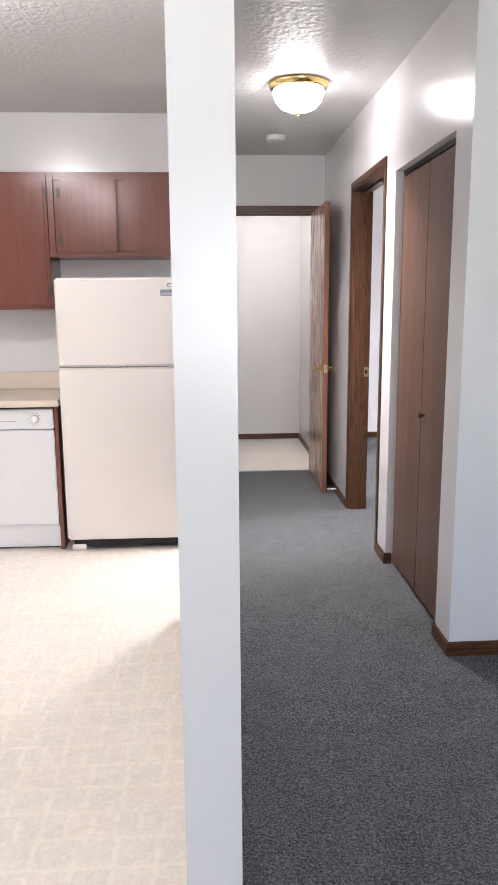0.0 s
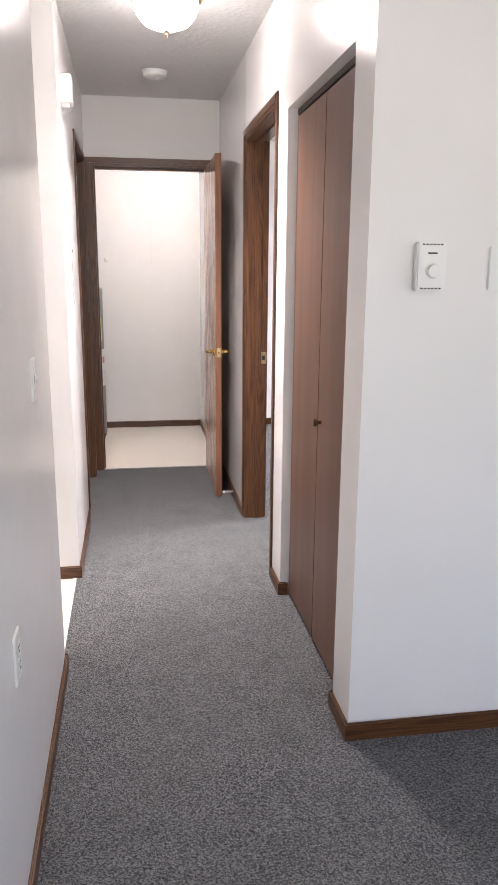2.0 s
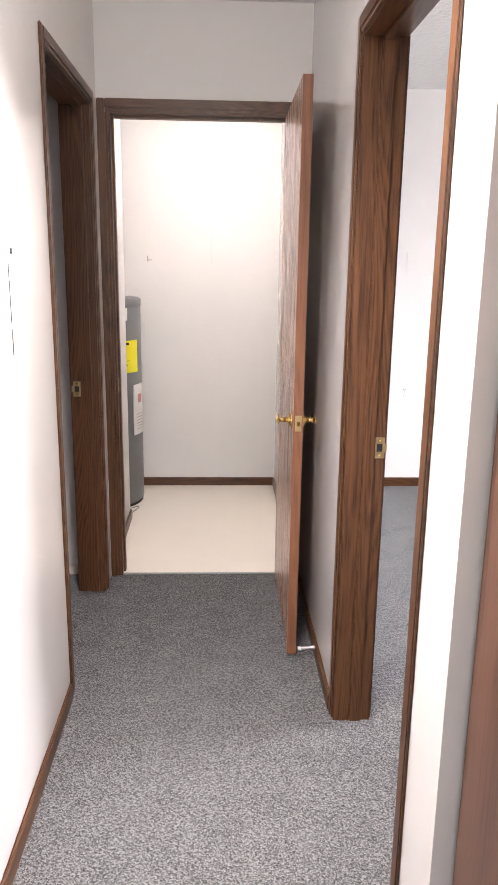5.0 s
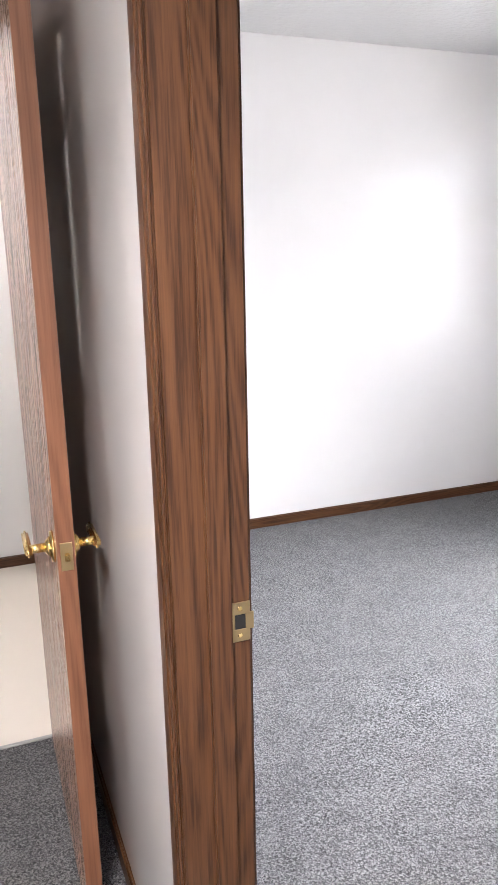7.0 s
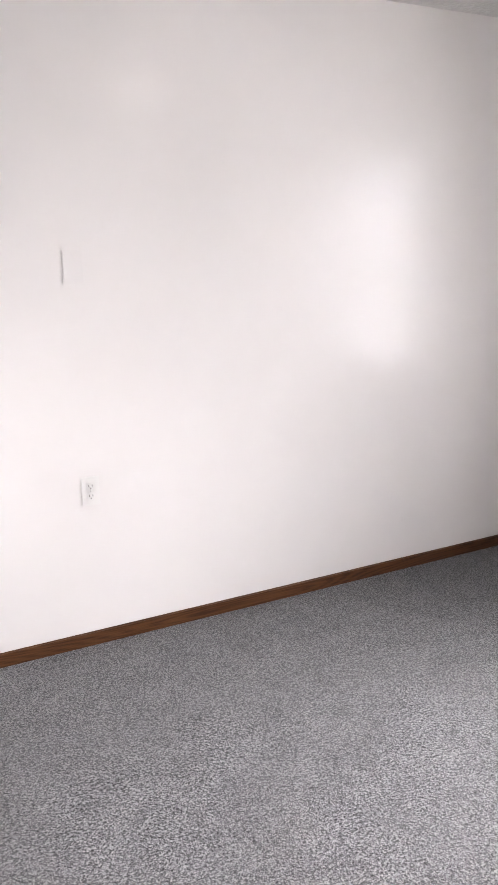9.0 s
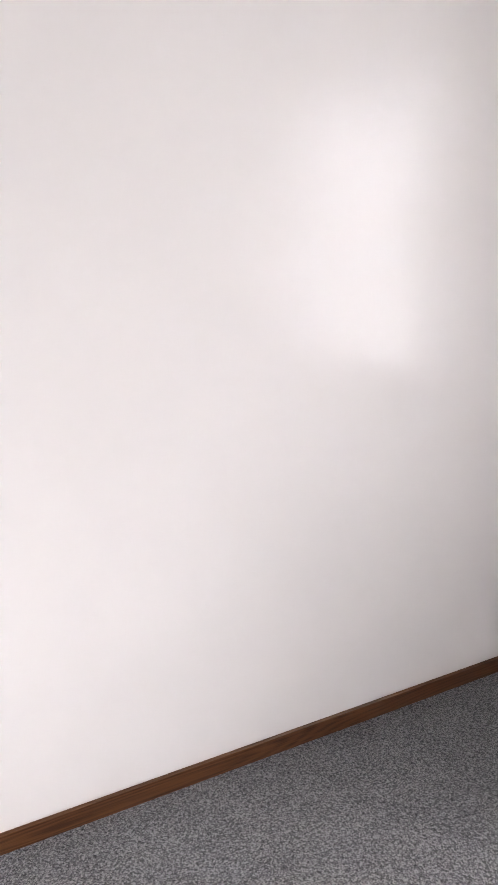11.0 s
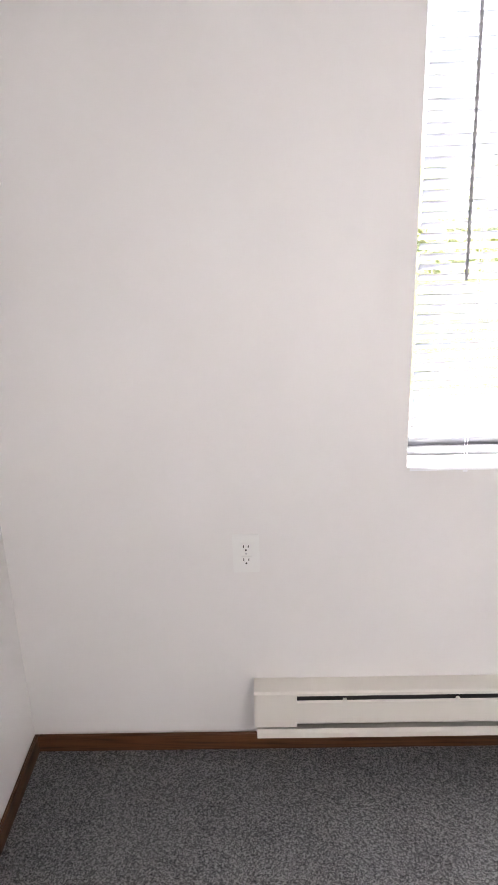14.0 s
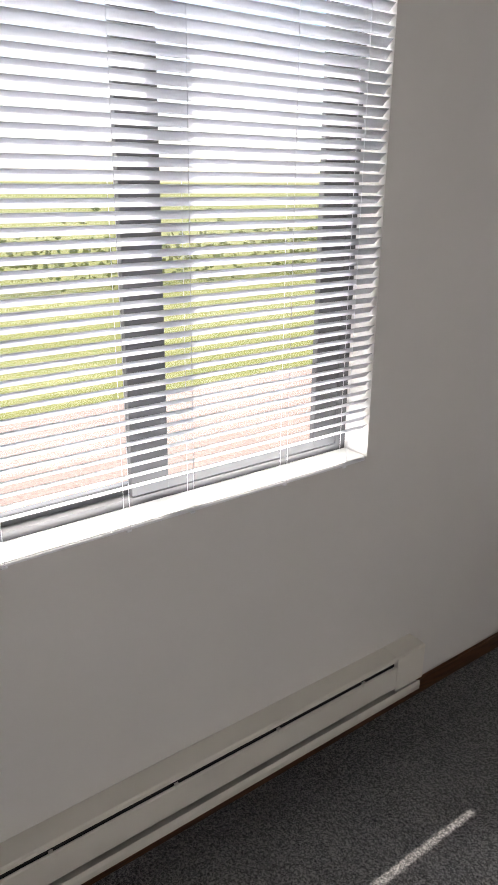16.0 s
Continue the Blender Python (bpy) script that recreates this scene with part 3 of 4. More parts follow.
def doorbell_chime():
    e = thing("doorbell_chime", (XL, 4.46, 2.13), "white plastic doorbell chime box with louvres on the wall", "door chime")
    y0, y1, z0, z1 = 4.395, 4.495, 2.060, 2.195
    part("cover", boxes((XL, XL + 0.045, y0, y1, z0 + 0.020, z1), bevel=0.004), M_PLASTIC, e)
    part("lower_shell", boxes((XL, XL + 0.036, y0 + 0.006, y1 - 0.006, z0, z0 + 0.021), bevel=0.003), M_PLASTIC, e)
    for i in range(4):
        part("louvre", boxes((XL + 0.034, XL + 0.038, y0 + 0.015, y1 - 0.015, z0 + 0.002 + 0.0045 * i, z0 + 0.0045 + 0.0045 * i)), M_SCUFF, e)


doorbell_chime()

# ---------- wall plates ----------


def face_matrix(at, n):
    """Local x to the right as seen from the room, z up, -y towards the viewer."""
    n = Vector(n)
    right = Vector((0, 0, 1)).cross(n)
    return Matrix.Translation(at) @ Matrix((right, -n, Vector((0, 0, 1)))).transposed().to_4x4()


def moved(bm, m):
    bmesh.ops.transform(bm, matrix=m, verts=bm.verts)
    return bm


def outlet(at, n, label):
    m = face_matrix(at, n)
    e = thing("outlet", at, label, "outlet", "wall outlets")
    part("plate", moved(boxes((-0.035, 0.035, -0.005, 0, -0.057, 0.057), bevel=0.002), m), M_PLASTIC, e)
    for z in (0.0195, -0.0195):
        r = part("receptacle", moved(boxes((-0.0165, 0.0165, -0.0075, -0.004, z - 0.014, z + 0.014), bevel=0.003), m), M_PLASTIC, e)
        for x, h in ((-0.0065, 0.0042), (0.0065, 0.0034)):
            part("slot", moved(boxes((x - 0.0012, x + 0.0012, -0.0082, -0.0074, z + 0.003 - h, z + 0.003 + h)), m), M_INK, r)
        part("ground_hole", moved(cyl((0, -0.0074, z - 0.0075), (0, -0.0082, z - 0.0075), 0.0026, 0.0026, 10), m), M_INK, r)
    part("screw", moved(cyl((0, -0.0045, 0), (0, -0.006, 0), 0.003, 0.0025, 10), m), M_STEEL, e)
    return e


outlet((XW, 6.852, 0.6405), (-1, 0, 0), "white duplex outlet on the wall above the heater")
outlet((1.704, YB, 0.632), (0, -1, 0), "white duplex outlet low on the white wall")


def blank_plate(at, n):
    m = face_matrix(at, n)
    e = thing("blank_wall_plate", at, "white blank wall plate painted like the wall", "wall plate")
    part("plate", moved(boxes((-0.036, 0.036, -0.006, 0, -0.058, 0.058), bevel=0.0025), m), M_WALL, e)
    for z in (0.042, -0.042):
        part("screw", moved(cyl((0, -0.0055, z), (0, -0.007, z), 0.003, 0.0025, 10), m), M_WALL, e)


blank_plate((1.703, YB, 1.460), (0, -1, 0))


def light_switch(at, n, label):
    m = face_matrix(at, n)
    e = thing("light_switch", at, label, "light switch", "light switches")
    part("plate", moved(boxes((-0.036, 0.036, -0.006, 0, -0.058, 0.058), bevel=0.0025), m), M_PLASTIC, e)
    part("collar", moved(boxes((-0.006, 0.006, -0.0075, -0.005, -0.012, 0.012), bevel=0.001, seg=1), m), M_SCUFF, e)
    part("toggle", moved(boxes((-0.0045, 0.0045, -0.016, -0.006, 0.000, 0.010), bevel=0.002), m), M_PLASTIC, e)
    for z in (0.030, -0.030):
        part("screw", moved(cyl((0, -0.0055, z), (0, -0.007, z), 0.003, 0.0025, 10), m), M_STEEL, e)


light_switch((1.240, YC, 1.399), (0, -1, 0), "white toggle light switch beside the thermostat")
light_switch((-0.010, 2.925, 1.10), (1, 0, 0), "white toggle light switch on the partition")
outlet((-0.010, 2.400, 0.580), (1, 0, 0), "white duplex outlet low on the partition")


def thermostat(at, n):
    m = face_matrix(at, n)
    e = thing("thermostat", at, "white electric wall thermostat with a round dial", "thermostat")
    part("body", moved(boxes((-0.041, 0.041, -0.028, 0, -0.062, 0.062), bevel=0.004), m), M_PLASTIC, e)
    part("dial_well", moved(cyl((0.003, -0.027, -0.012), (0.003, -0.0295, -0.012), 0.021, 0.020, 32), m), M_IVORY, e)
    part("dial", moved(cyl((0.003, -0.0295, -0.012), (0.003, -0.041, -0.012), 0.017, 0.0155, 32), m), M_PLASTIC, e)
    for z in (0.056, -0.056):
        for i in range(6):
            x = -0.025 + 0.010 * i
            part("vent_slot", moved(boxes((x - 0.003, x + 0.003, -0.0288, -0.026, z - 0.002, z + 0.002)), m), M_INK, e)
    part("maker_mark", moved(boxes((-0.012, 0.014, -0.0286, -0.0275, 0.032, 0.036)), m), M_INK, e)


thermostat((1.034, YC, 1.400), (0, -1, 0))

# scuffs and old anchor holes on the hall wall
for nm, d, mt in (("wall_gouge", (XL, XL + 0.001, 4.600, 4.604, 1.300, 1.440), M_INK), ("wall_gouge", (XL, XL + 0.001, 4.600, 4.606, 1.222, 1.285), M_INK),
                  ("anchor_hole", (XL, XL + 0.002, 4.628, 4.638, 1.462, 1.476), M_INK), ("anchor_hole", (XL, XL + 0.002, 4.53, 4.535, 1.613, 1.619), M_INK),
                  ("anchor_hole", (XL, XL + 0.002, 4.628, 4.634, 1.482, 1.487), M_SCUFF)):
    tagged(mesh_ob(nm, boxes(d), mt), "thin dark scar in the painted hall wall", "wall damage")
tagged(mesh_ob("small_nail", cyl((0.449, YB, 1.44), (0.449, YB - 0.012, 1.443), 0.0025, 0.0025, 8), M_STEEL), "bare steel nail standing out of the white wall", "nail")
tagged(mesh_ob("wall_hook", boxes((0.055, 0.062, YB - 0.004, YB, 1.44, 1.475), (0.055, 0.085, YB - 0.005, YB, 1.447, 1.452)), M_SCUFF), "small bent grey picture hook on the wall", "hook")

tagged(mesh_ob("hanging_thread", cyl((0.449, YB - 0.006, 1.445), (0.447, YB - 0.003, 1.96), 0.0005, 0.0005, 6), M_SCUFF), "thin grey thread hanging down the white wall to a nail", "thread")

# ---------- water heater ----------


def water_heater():
    cx, cy, r, h = -0.215, 7.20, 0.250, 1.235
    e = thing("water_heater", (cx, cy, 0), "grey cylindrical electric water heater with yellow and white labels", "water heater")
    part("tank", lathe([(0.0, 0.02), (r - 0.006, 0.02), (r, 0.032), (r, h - 0.05), (r - 0.002, h - 0.046), (0.0, h - 0.046)], (cx, cy), 64), M_TANK, e, "", True)
    part("top_cap", lathe([(r - 0.001, h - 0.05), (r + 0.003, h - 0.045), (r + 0.003, h - 0.008), (r - 0.012, h), (0.0, h + 0.006)], (cx, cy), 64), M_TANK, e, "", True)
    part("base_ring", lathe([(r - 0.02, 0.0), (r - 0.006, 0.0), (r - 0.004, 0.021), (r - 0.02, 0.021)], (cx, cy), 48), M_DARK, e, "", True)

    def sticker(name, a0, a1, z0, z1, material, parent, lift=0.0012, label=""):
        bm = bmesh.new()
        n = 12
        cols = []
        for i in range(n + 1):
            a = radians(a0 + (a1 - a0) * i / n)
            cols.append([bm.verts.new((cx + (r + o) * math.cos(a), cy + (r + o) * math.sin(a), z)) for o in (0.0, lift) for z in (z0, z1)])
        for p, q in zip(cols, cols[1:]):
            bm.faces.new((p[2], q[2], q[3], p[3]))
            bm.faces.new((p[0], p[1], q[1], q[0]))
            bm.faces.new((p[1], p[3], q[3], q[1]))
            bm.faces.new((p[0], q[0], q[2], p[2]))
        bm.faces.new((cols[0][0], cols[0][2], cols[0][3], cols[0][1]))
        bm.faces.new((cols[-1][0], cols[-1][1], cols[-1][3], cols[-1][2]))
        return part(name, bm, material, parent, label)
    sticker("rating_label", -78, -40, 1.115, 1.185, M_LABEL, e, label="white rating label")
    yl = sticker("energy_label", -70, -20, 0.815, 1.000, M_YELLOW, e, label="bright yellow energy guide label")
    sticker("print_bar", -68, -38, 0.975, 0.990, M_INK, yl, 0.002)
    for z, a0, a1 in ((0.955, -56, -52), (0.937, -64, -50), (0.915, -66, -44), (0.903, -66, -44), (0.885, -54, -38), (0.860, -50, -42)):
        sticker("print_bar", a0, a1, z - (0.006 if z < 0.87 else 0.0012), z + (0.006 if z < 0.87 else 0.0012), M_INK, yl, 0.002)
    wl = sticker("warning_label", -72, -44, 0.455, 0.700, M_LABEL, e, label="white warning label with small print")
    for z, a0, a1, m in ((0.66, -66, -61, M_INK), (0.607, -64, -54, M_PINKTXT), (0.59, -64, -54, M_PINKTXT), (0.565, -62, -56, M_INK), (0.535, -60, -52, M_INK)):
        sticker("print_bar", a0, a1, z - 0.005, z + 0.005, m, wl, 0.002)
    for i in range(5):
        sticker("print_bar", -69, -47, 0.466 + 0.011 * i, 0.469 + 0.011 * i, M_SCUFF, wl, 0.002)
    al = sticker("access_panel", -32, -2, 0.44, 0.74, M_LABEL, e, 0.004, "white cover plate with a printed notice")
    sticker("print_bar", -22, -12, 0.63, 0.68, M_PINKTXT, al, 0.005)
    for i in range(6):
        sticker("print_bar", -26, -8, 0.47 + 0.018 * i, 0.474 + 0.018 * i, M_SCUFF, al, 0.005)
    for dx in (-0.1, 0.1):
        part("pipe", cyl((cx + dx, cy + 0.05, h), (cx + dx, cy + 0.05, h + 0.30), 0.011, 0.011, 14), M_LABEL, e, "", True)
    return e


water_heater()
pts = [Vector((-0.02 + 0.05 * math.sin(i / 12 * math.pi), 6.87 + 0.010 * i, 0.012 + 0.03 * math.sin(i / 12 * math.pi))) for i in range(13)]
wire = merge(*[cyl(a, b, 0.0022, 0.0022, 8) for a, b in zip(pts, pts[1:])])
tagged(mesh_ob("loose_wire", wire, M_WIRE), "thin loose wire curling out beside the water heater", "wire")

# ---------- kitchen ----------


def refrigerator():
    x0, x1, yf, yb = -0.853, -0.147, 4.185, 4.775
    e = thing("refrigerator", ((x0 + x1) / 2, 4.48, 0), "almond two-door refrigerator with freezer on top", "refrigerator")
    part("body", boxes((x0 + 0.008, x1 - 0.008, yf + 0.055, yb, 0.055, 1.488), bevel=0.006), M_FRIDGE, e)
    part("gasket", boxes((x0 + 0.018, x1 - 0.018, yf + 0.046, yf + 0.056, 0.09, 1.48)), M_FRIDGE_TRIM, e)
    lower = part("door", boxes((x0, x1, yf, yf + 0.047, 0.062, 1.0255), bevel=0.010, seg=3), M_FRIDGE, e)
    upper = part("freezer_door", boxes((x0, x1, yf, yf + 0.047, 1.0315, 1.500), bevel=0.010, seg=3), M_FRIDGE, e)
    part("trim_strip", boxes((x0 + 0.004, x1 - 0.003, yf + 0.006, yf + 0.012, 1.0260, 1.0310)), M_TANK, e, "grey strip between the doors")
    for d, z0, z1 in ((lower, 0.10, 1.015), (upper, 1.045, 1.49)):
        for k in range(3):
            yy = yf + 0.012 + 0.011 * k
            part("side_rib", boxes((x1 - 0.002, x1 + 0.004, yy, yy + 0.006, z0, z1), bevel=0.001, seg=1), M_FRIDGE_TRIM, d, "brownish ribbed grip along the door edge")
    part("handle_bracket", boxes((x1 - 0.120, x1 - 0.012, yf - 0.006, yf + 0.004, 1.026, 1.036), bevel=0.003), M_CHROME, upper, "chrome trim bar")
    part("grip", boxes((x1 - 0.050, x1 - 0.012, yf - 0.010, yf, 1.023, 1.034), bevel=0.003), M_PLASTIC, upper)
    badge = part("maker_plate", boxes((x1 - 0.112, x1 - 0.075, yf - 0.002, yf + 0.002, 1.452, 1.468)), M_INK, upper, "small dark outlined maker plate")
    part("plate_face", boxes((x1 - 0.109, x1 - 0.078, yf - 0.003, yf + 0.001, 1.4555, 1.4645)), M_PLASTIC, badge)
    lab = part("control_label", boxes((x1 - 0.150, x1 - 0.048, yf - 0.0015, yf + 0.002, 1.404, 1.436)), M_GREYLABEL, upper, "slate label with silver lines")
    for k in range(4):
        part("print_bar", boxes((x1 - 0.146, x1 - 0.060, yf - 0.0025, yf + 0.001, 1.409 + 0.006 * k, 1.4112 + 0.006 * k)), M_SILVERLABEL, lab)
    part("toe_grille", boxes((x0 + 0.03, x1 - 0.03, yf + 0.03, yf + 0.05, 0.018, 0.058)), M_DARK, e, "dark toe grille")
    for xx in (x0 + 0.05, x1 - 0.05):
        part("foot", cyl((xx, yf + 0.05, 0.0), (xx, yf + 0.05, 0.03), 0.022, 0.018, 14), M_FRIDGE_TRIM, e)
    part("foot", boxes((x0 + 0.02, x0 + 0.10, yf + 0.02, yf + 0.05, -0.003, 0.030), bevel=0.004), M_FRIDGE, e)
    for xx in (x0 + 0.06, x1 - 0.06):
        part("rear_foot", cyl((xx, yb - 0.06, -0.003), (xx, yb - 0.06, 0.056), 0.018, 0.018, 12), M_DARK, e)
    part("hinge_cover", boxes((x1 - 0.08, x1 - 0.02, yf + 0.01, yf + 0.06, 1.4995, 1.508), bevel=0.003), M_FRIDGE, e)


refrigerator()


def dishwasher():
    x0, x1, yf = -1.505, -0.905, 4.235
    e = thing("dishwasher", ((x0 + x1) / 2, 4.5, 0), "white built-in dishwasher with a dial panel", "dishwasher")
    # tub coloured near-black to paint the shade in the gap under the worktop
    part("tub", boxes((x0 + 0.01, x1 - 0.01, yf + 0.035, 4.79, 0.0, 0.805)), M_DARK, e)
    part("door", boxes((x0, x1, yf, yf + 0.034, 0.145, 0.684), bevel=0.004), M_APPL, e)
    cp = part("control_panel", boxes((x0, x1, yf - 0.004, yf + 0.034, 0.690, 0.799), bevel=0.004), M_APPL, e)
    part("panel_line", boxes((x0 + 0.02, x1 - 0.20, yf - 0.0055, yf - 0.003, 0.733, 0.736)), M_SCUFF, cp)
    part("dial", cyl((x1 - 0.10, yf - 0.004, 0.745), (x1 - 0.10, yf - 0.018, 0.745), 0.024, 0.020, 28), M_APPL, cp, "", True)
    for a in range(10):
        ang = a / 10 * 2 * math.pi
        c = (x1 - 0.10 + 0.034 * math.cos(ang), 0.745 + 0.034 * math.sin(ang))
        part("dial_mark", boxes((c[0] - 0.005, c[0] + 0.005, yf - 0.0055, yf - 0.003, c[1] - 0.0014, c[1] + 0.0014)), M_SCUFF, cp)
    part("toe_panel", boxes((x0, x1, yf + 0.02, yf + 0.034, 0.008, 0.140), bevel=0.002), M_APPL, e, "white toe panel")


dishwasher()
tagged(mesh_ob("end_panel", boxes((-0.898, -0.878, 4.225, 4.79, -0.003, 0.812), bevel=0.001), M_CAB), "dark brown wooden end panel beside the dishwasher", "cabinet panel")
wt = thing("worktop", (-1.25, 4.5, 0.82), "almond laminate worktop with a low backsplash", "worktop")
part("top", boxes((-1.72, -0.866, 4.195, 4.797, 0.815, 0.851), bevel=0.006), M_COUNTER, wt)
part("backsplash", boxes((-1.72, -0.866, 4.778, 4.799, 0.851, 0.955), bevel=0.003), M_COUNTER, wt)
tagged(mesh_ob("base_cabinet", boxes((-1.72, -1.512, 4.235, 4.79, -0.003, 0.813), bevel=0.002), M_CAB), "dark brown wooden base cabinet under the worktop", "cabinet")


def upper_cabinet(x0, x1, z0, z1, doors, label):
    yf, yb = 4.502, 4.799
    e = thing("wall_cabinet", ((x0 + x1) / 2, (yf + yb) / 2, z0), label, "cabinet", "kitchen wall cabinets")
    part("body", boxes((x0, x1, yf + 0.019, yb, z0, z1)), M_CAB, e)
    part("face_frame", boxes((x0, x0 + 0.035, yf, yf + 0.019, z0, z1), (x1 - 0.035, x1, yf, yf + 0.019, z0, z1), (x0 + 0.035, x1 - 0.035, yf, yf + 0.019, z0, z0 + 0.03), (x0 + 0.035, x1 - 0.035, yf, yf + 0.019, z1 - 0.03, z1), bevel=0.0015, seg=1), M_CAB_X, e)
    for a, b in doors:
        d = part("door", boxes((a, b, yf - 0.019, yf - 0.001, z0 + 0.026, z1 - 0.026), bevel=0.004), M_CAB, e)
        for z in (z0 + 0.10, z1 - 0.10):
            hx = a if (a, b) == doors[0] else b + 0.028
            part("hinge", boxes((hx - 0.024, hx - 0.004, yf - 0.005, yf, z - 0.025, z + 0.025), bevel=0.002), M_HINGE, d, "dull bronze cabinet hinge")
    part("top_moulding", boxes((x0, x1, yf - 0.008, yf + 0.005, z1 - 0.004, z1 + 0.010), bevel=0.002), M_CAB_X, e)
    return e


upper_cabinet(-1.72, -0.928, 1.334, 2.068, ((-1.69, -1.33), (-1.30, -0.945)), "reddish-brown wooden wall cabinet above the worktop")
upper_cabinet(-0.926, -0.136, 1.622, 2.068, ((-0.850, -0.545), (-0.500, -0.165)), "reddish-brown short wooden cabinet above the refrigerator")

# ---------- bedroom: heater and window ----------


def baseboard_heater():
    y0, y1 = 5.105, 6.843
    e = thing("baseboard_heater", (XW - 0.03, (y0 + y1) / 2, 0.08), "long cream metal electric baseboard heater below the window", "heater")
    xf = XW - 0.062
    part("back_pan", boxes((XW - 0.018, XW - 0.001, y0 + 0.004, y1 - 0.004, 0.086, 0.232)), M_HEATER, e)
    # near-black block that paints the shade inside the slot
    part("slot_shade_block", boxes((XW - 0.050, XW - 0.018, y0 + 0.06, y1 - 0.06, 0.150, 0.226)), M_DARK, e)
    part("top_panel", extrude_y([(XW - 0.001, 0.241), (XW - 0.001, 0.233), (xf + 0.008, 0.233), (xf + 0.004, 0.226), (xf, 0.226), (xf, 0.235), (xf + 0.005, 0.239)], y0 + 0.002, y1 - 0.002), M_HEATER, e)
    part("front_panel", extrude_y([(xf + 0.001, 0.203), (xf + 0.006, 0.207), (xf + 0.011, 0.203), (xf + 0.007, 0.138), (xf + 0.013, 0.129), (xf + 0.004, 0.129), (xf, 0.136)], y0 + 0.115, y1 - 0.115), M_HEATER, e)
    part("bottom_lip", extrude_y([(XW - 0.018, 0.086), (XW - 0.018, 0.094), (xf + 0.012, 0.108), (xf - 0.002, 0.117), (xf - 0.005, 0.104), (xf - 0.004, 0.087)], y0 + 0.012, y1 - 0.006), M_HEATER, e)
    for a, b in ((y0, y0 + 0.118), (y1 - 0.118, y1)):
        part("end_cap", extrude_y([(XW - 0.001, 0.242), (XW - 0.001, 0.122), (xf, 0.122), (xf - 0.002, 0.234), (xf + 0.003, 0.240)], a, b), M_HEATER, e, "plain end cover")
    n = 5
    for k in range(n):
        y = y0 + 0.25 + (y1 - y0 - 0.5) * k / (n - 1)
        part("clip", boxes((xf, xf + 0.010, y - 0.005, y + 0.005, 0.202, 0.211)), M_HEATER, e)
    fins = bmesh.new()
    y = y0 + 0.14
    while y < y1 - 0.14:
        box(fins, XW - 0.046, XW - 0.020, y, y + 0.0008, 0.120, 0.170)
        y += 0.012
    part("heating_fins", fins, M_STEEL, e, "rows of thin metal fins").update_tag()


baseboard_heater()


def bedroom_window():
    e = thing("window_1", (XW + 0.1, (WY0 + WY1) / 2, WZ0), "two-pane sliding window with grey frame in a white reveal", "window", kind="structure")
    xa, xb = XW + 0.082, XW + 0.131
    y0, y1, z0, z1 = WY0, WY1, WZ0, WZ1
    part("window_frame", boxes((xa, xb, y0 + 0.002, y0 + 0.035, z0 + 0.002, z1 - 0.002), (xa, xb, y1 - 0.012, y1 - 0.002, z0 + 0.002, z1 - 0.002), (xa, xb, y0 + 0.035, y1 - 0.012, z0 + 0.002, z0 + 0.022), (xa, xb, y0 + 0.035, y1 - 0.012, z1 - 0.042, z1 - 0.002)), M_FRAME, e, "grey aluminium frame")
    ym = 5.925
    for nm, a, b, dx, wl, wr in (("fixed_sash", ym - 0.030, y1 - 0.012, 0.023, 0.045, 0.006), ("sliding_sash", y0 + 0.035, ym + 0.055, 0.0, 0.075, 0.092)):
        u0, u1 = xa + 0.003 + dx, xa + 0.022 + dx
        s = part(nm, boxes((u0, u1, a, a + wl, z0 + 0.022, z1 - 0.042), (u0, u1, b - wr, b, z0 + 0.022, z1 - 0.042),
                           (u0, u1, a + wl, b - wr, z0 + 0.022, z0 + 0.046), (u0, u1, a + wl, b - wr, z1 - 0.066, z1 - 0.042), bevel=0.001, seg=1), M_FRAME, e)
        p = part("pane", boxes((xa + 0.012 + dx, xa + 0.016 + dx, a + wl - 0.002, b - wr + 0.002, z0 + 0.044, z1 - 0.064)), M_GLASS, s)
        p.visible_shadow = False
    part("window_sill", boxes((XW + 0.002, xa, y0 + 0.001, y1 - 0.001, z0, z0 + 0.004)), M_REVEAL, e, "white painted sill")


bedroom_window()


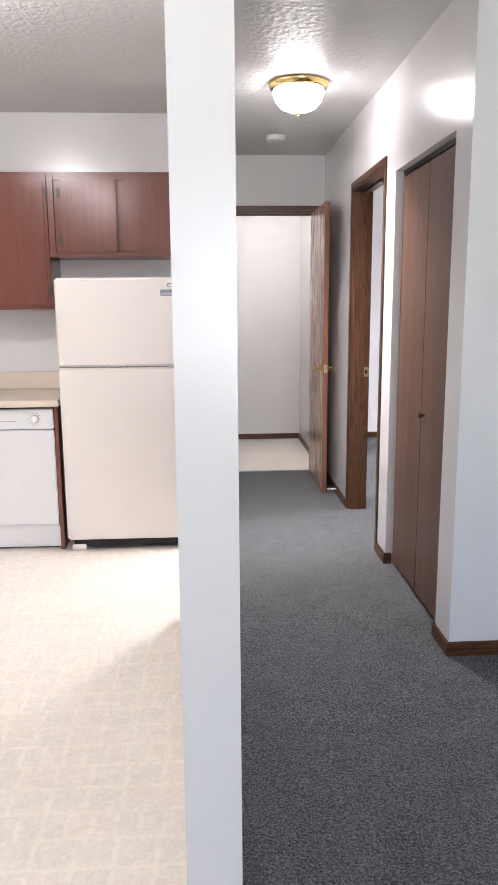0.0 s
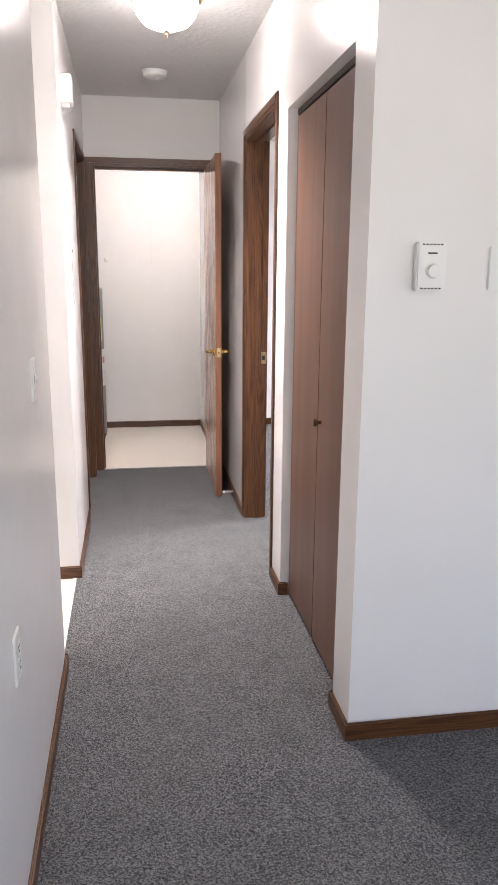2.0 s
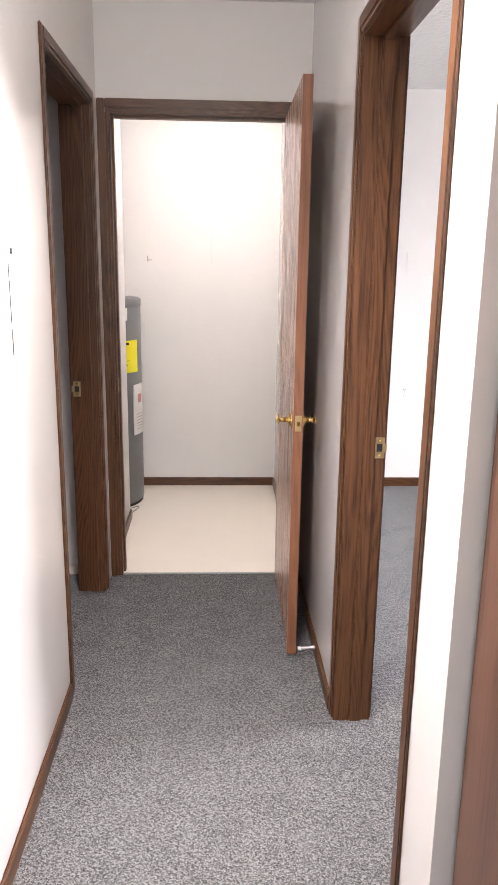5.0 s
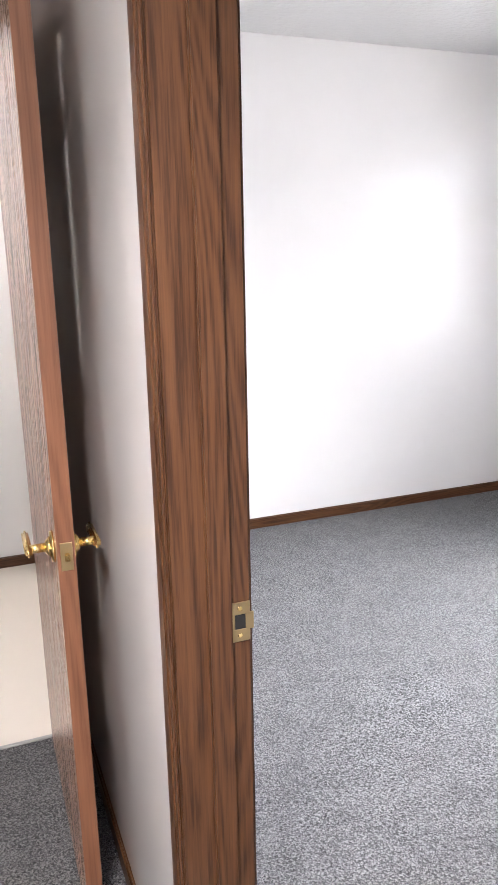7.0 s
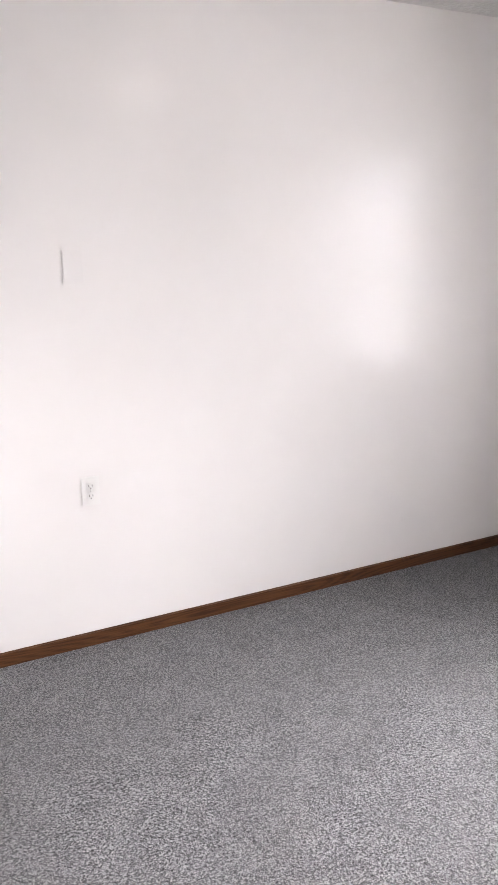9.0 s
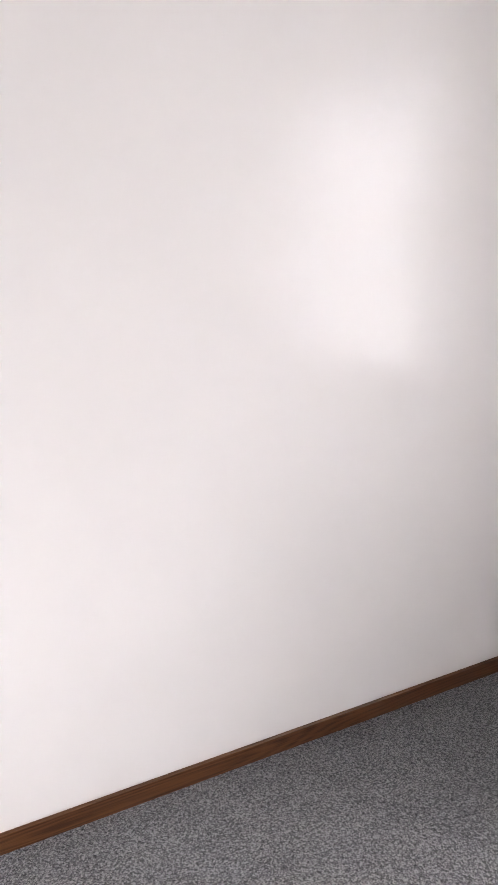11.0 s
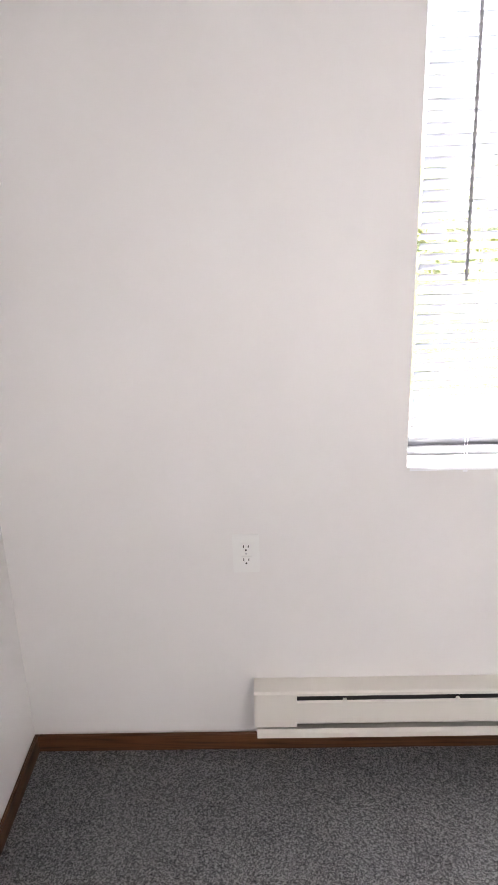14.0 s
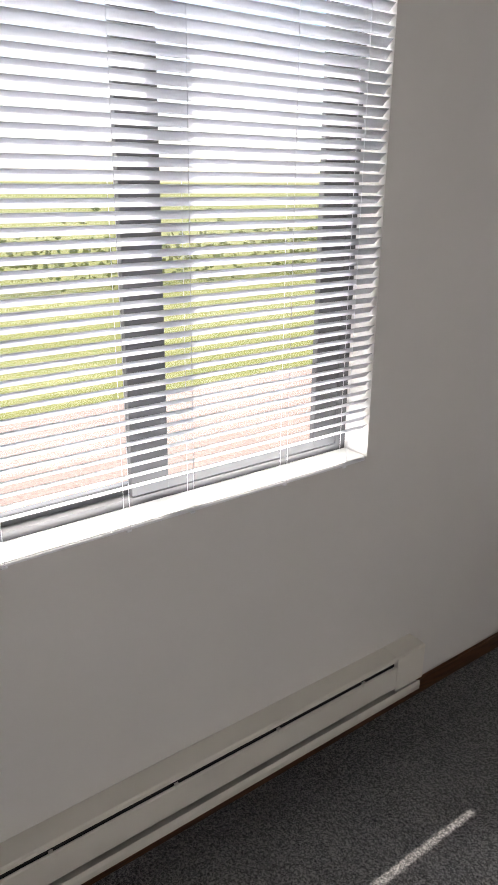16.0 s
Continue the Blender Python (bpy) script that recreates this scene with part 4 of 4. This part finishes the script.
def blinds():
    y0, y1 = WY0 + 0.006, WY1 - 0.006
    xc = XW + 0.006
    e = thing("venetian_blind", (xc, (y0 + y1) / 2, WZ0), "white horizontal mini blind, lowered with tilted slats", "blind")
    part("head_rail", boxes((xc - 0.014, xc + 0.016, y0, y1, WZ1 - 0.034, WZ1 - 0.004), bevel=0.002), M_SLAT, e)
    zb = WZ0 + 0.003
    part("bottom_rail", boxes((xc - 0.007, xc + 0.006, y0, y1, zb - 0.010, zb), bevel=0.002), M_SLAT, e)
    # one curved slat, shared by all
    bm = bmesh.new()
    wid, arch, n = 0.0255, 0.0016, 6
    th = radians(SLAT_TILT)
    top, bot = [], []
    for i in range(n + 1):
        u = -0.5 + i / n
        px, pz = u * wid, arch * (1 - 4 * u * u)
        for lst, off in ((top, 0.00025), (bot, -0.00025)):
            qx = px * math.cos(th) + (pz + off) * math.sin(th)
            qz = -px * math.sin(th) + (pz + off) * math.cos(th)
            lst.append([bm.verts.new((qx, y, qz)) for y in (y0 + 0.001, y1 - 0.001)])
    for i in range(n):
        bm.faces.new((top[i][0], top[i + 1][0], top[i + 1][1], top[i][1]))
        bm.faces.new((bot[i][0], bot[i][1], bot[i + 1][1], bot[i + 1][0]))
    for i in (0, n):
        bm.faces.new((top[i][0], top[i][1], bot[i][1], bot[i][0]))
    for k in (0, 1):
        bm.faces.new([r[k] for r in top] + [r[k] for r in bot][::-1])
    first = part("slat", bm, M_SLAT, e, "", True)
    pitch = 0.0228
    z = zb + 0.083
    zs = []
    while z < WZ1 - 0.042:
        zs.append(z)
        z += pitch
    for i, z in enumerate(zs):
        ob = first if i == 0 else first.copy()
        if i:
            scene.collection.objects.link(ob)
            ob.parent = e
        ob.matrix_parent_inverse = e.matrix_basis.inverted()
        ob.matrix_basis = pose(xc, 0, z, 0, random.uniform(-1.2, 1.2), 0)
    for y in (y1 - 0.14, y1 - 0.40, y0 + 0.53, y0 + 0.27, y0 + 0.075):
        lad = part("ladder_cord", merge(cyl((xc - 0.0125, y, zb - 0.006), (xc - 0.0125, y, WZ1 - 0.03), 0.0007, 0.0007, 6), cyl((xc + 0.0125, y, zb - 0.006), (xc + 0.0125, y, WZ1 - 0.03), 0.0007, 0.0007, 6)), M_SLAT, e)
        part("rail_clip", boxes((xc - 0.009, xc + 0.007, y - 0.006, y + 0.006, zb - 0.0125, zb - 0.008), bevel=0.001, seg=1), M_SLAT, lad)
    w = part("tilt_wand", cyl((xc - 0.022, 6.338, 1.93), (xc - 0.024, 6.331, 1.335), 0.0036, 0.0042, 8), M_WAND, e, "grey translucent tilt wand", False)
    part("hook", cyl((xc - 0.010, 6.338, 1.955), (xc - 0.022, 6.338, 1.93), 0.0018, 0.0018, 8), M_STEEL, w)


M_WAND = mat("grey_wand_plastic", (0.30, 0.30, 0.31), 0.25)
blinds()

# ---------- outside the window ----------
GZ = -0.55
structure("ground", boxes((-400, 400, -400, 400, GZ - 0.5, GZ)), M_GRASS, "sunlit lawn reaching to the distance", "lawn")
structure("gravel_bed", boxes((XW2, 9.2, -10, 20, GZ, GZ + 0.03), bevel=0.01), M_MULCH, "pinkish gravel bed along the outer wall", "flower bed")


def hedge(x, y0, y1):
    rnd = random.Random(11)
    vs, fs = [], []
    for _ in range(5000):
        c = Vector((x + rnd.gauss(0, 0.35), rnd.uniform(y0, y1), GZ + abs(rnd.gauss(0.55, 0.33))))
        q = Euler([rnd.uniform(0, 6.28) for _ in range(3)]).to_matrix()
        s = rnd.uniform(0.06, 0.13)
        k = len(vs)
        vs += [c + q @ Vector(p) * s for p in ((-0.5, 0, 0), (0, -0.9, 0.1), (0.5, 0, 0), (0, 0.9, 0.1))]
        fs.append((k, k + 1, k + 2, k + 3))
    me = bpy.data.meshes.new("hedge")
    me.from_pydata([tuple(v) for v in vs], [], fs)
    me.materials.append(M_LEAF)
    tagged(new("hedge", me), "loose green hedge at the lawn's far edge", "hedge", kind="stuff")


hedge(17.0, -26, 16)
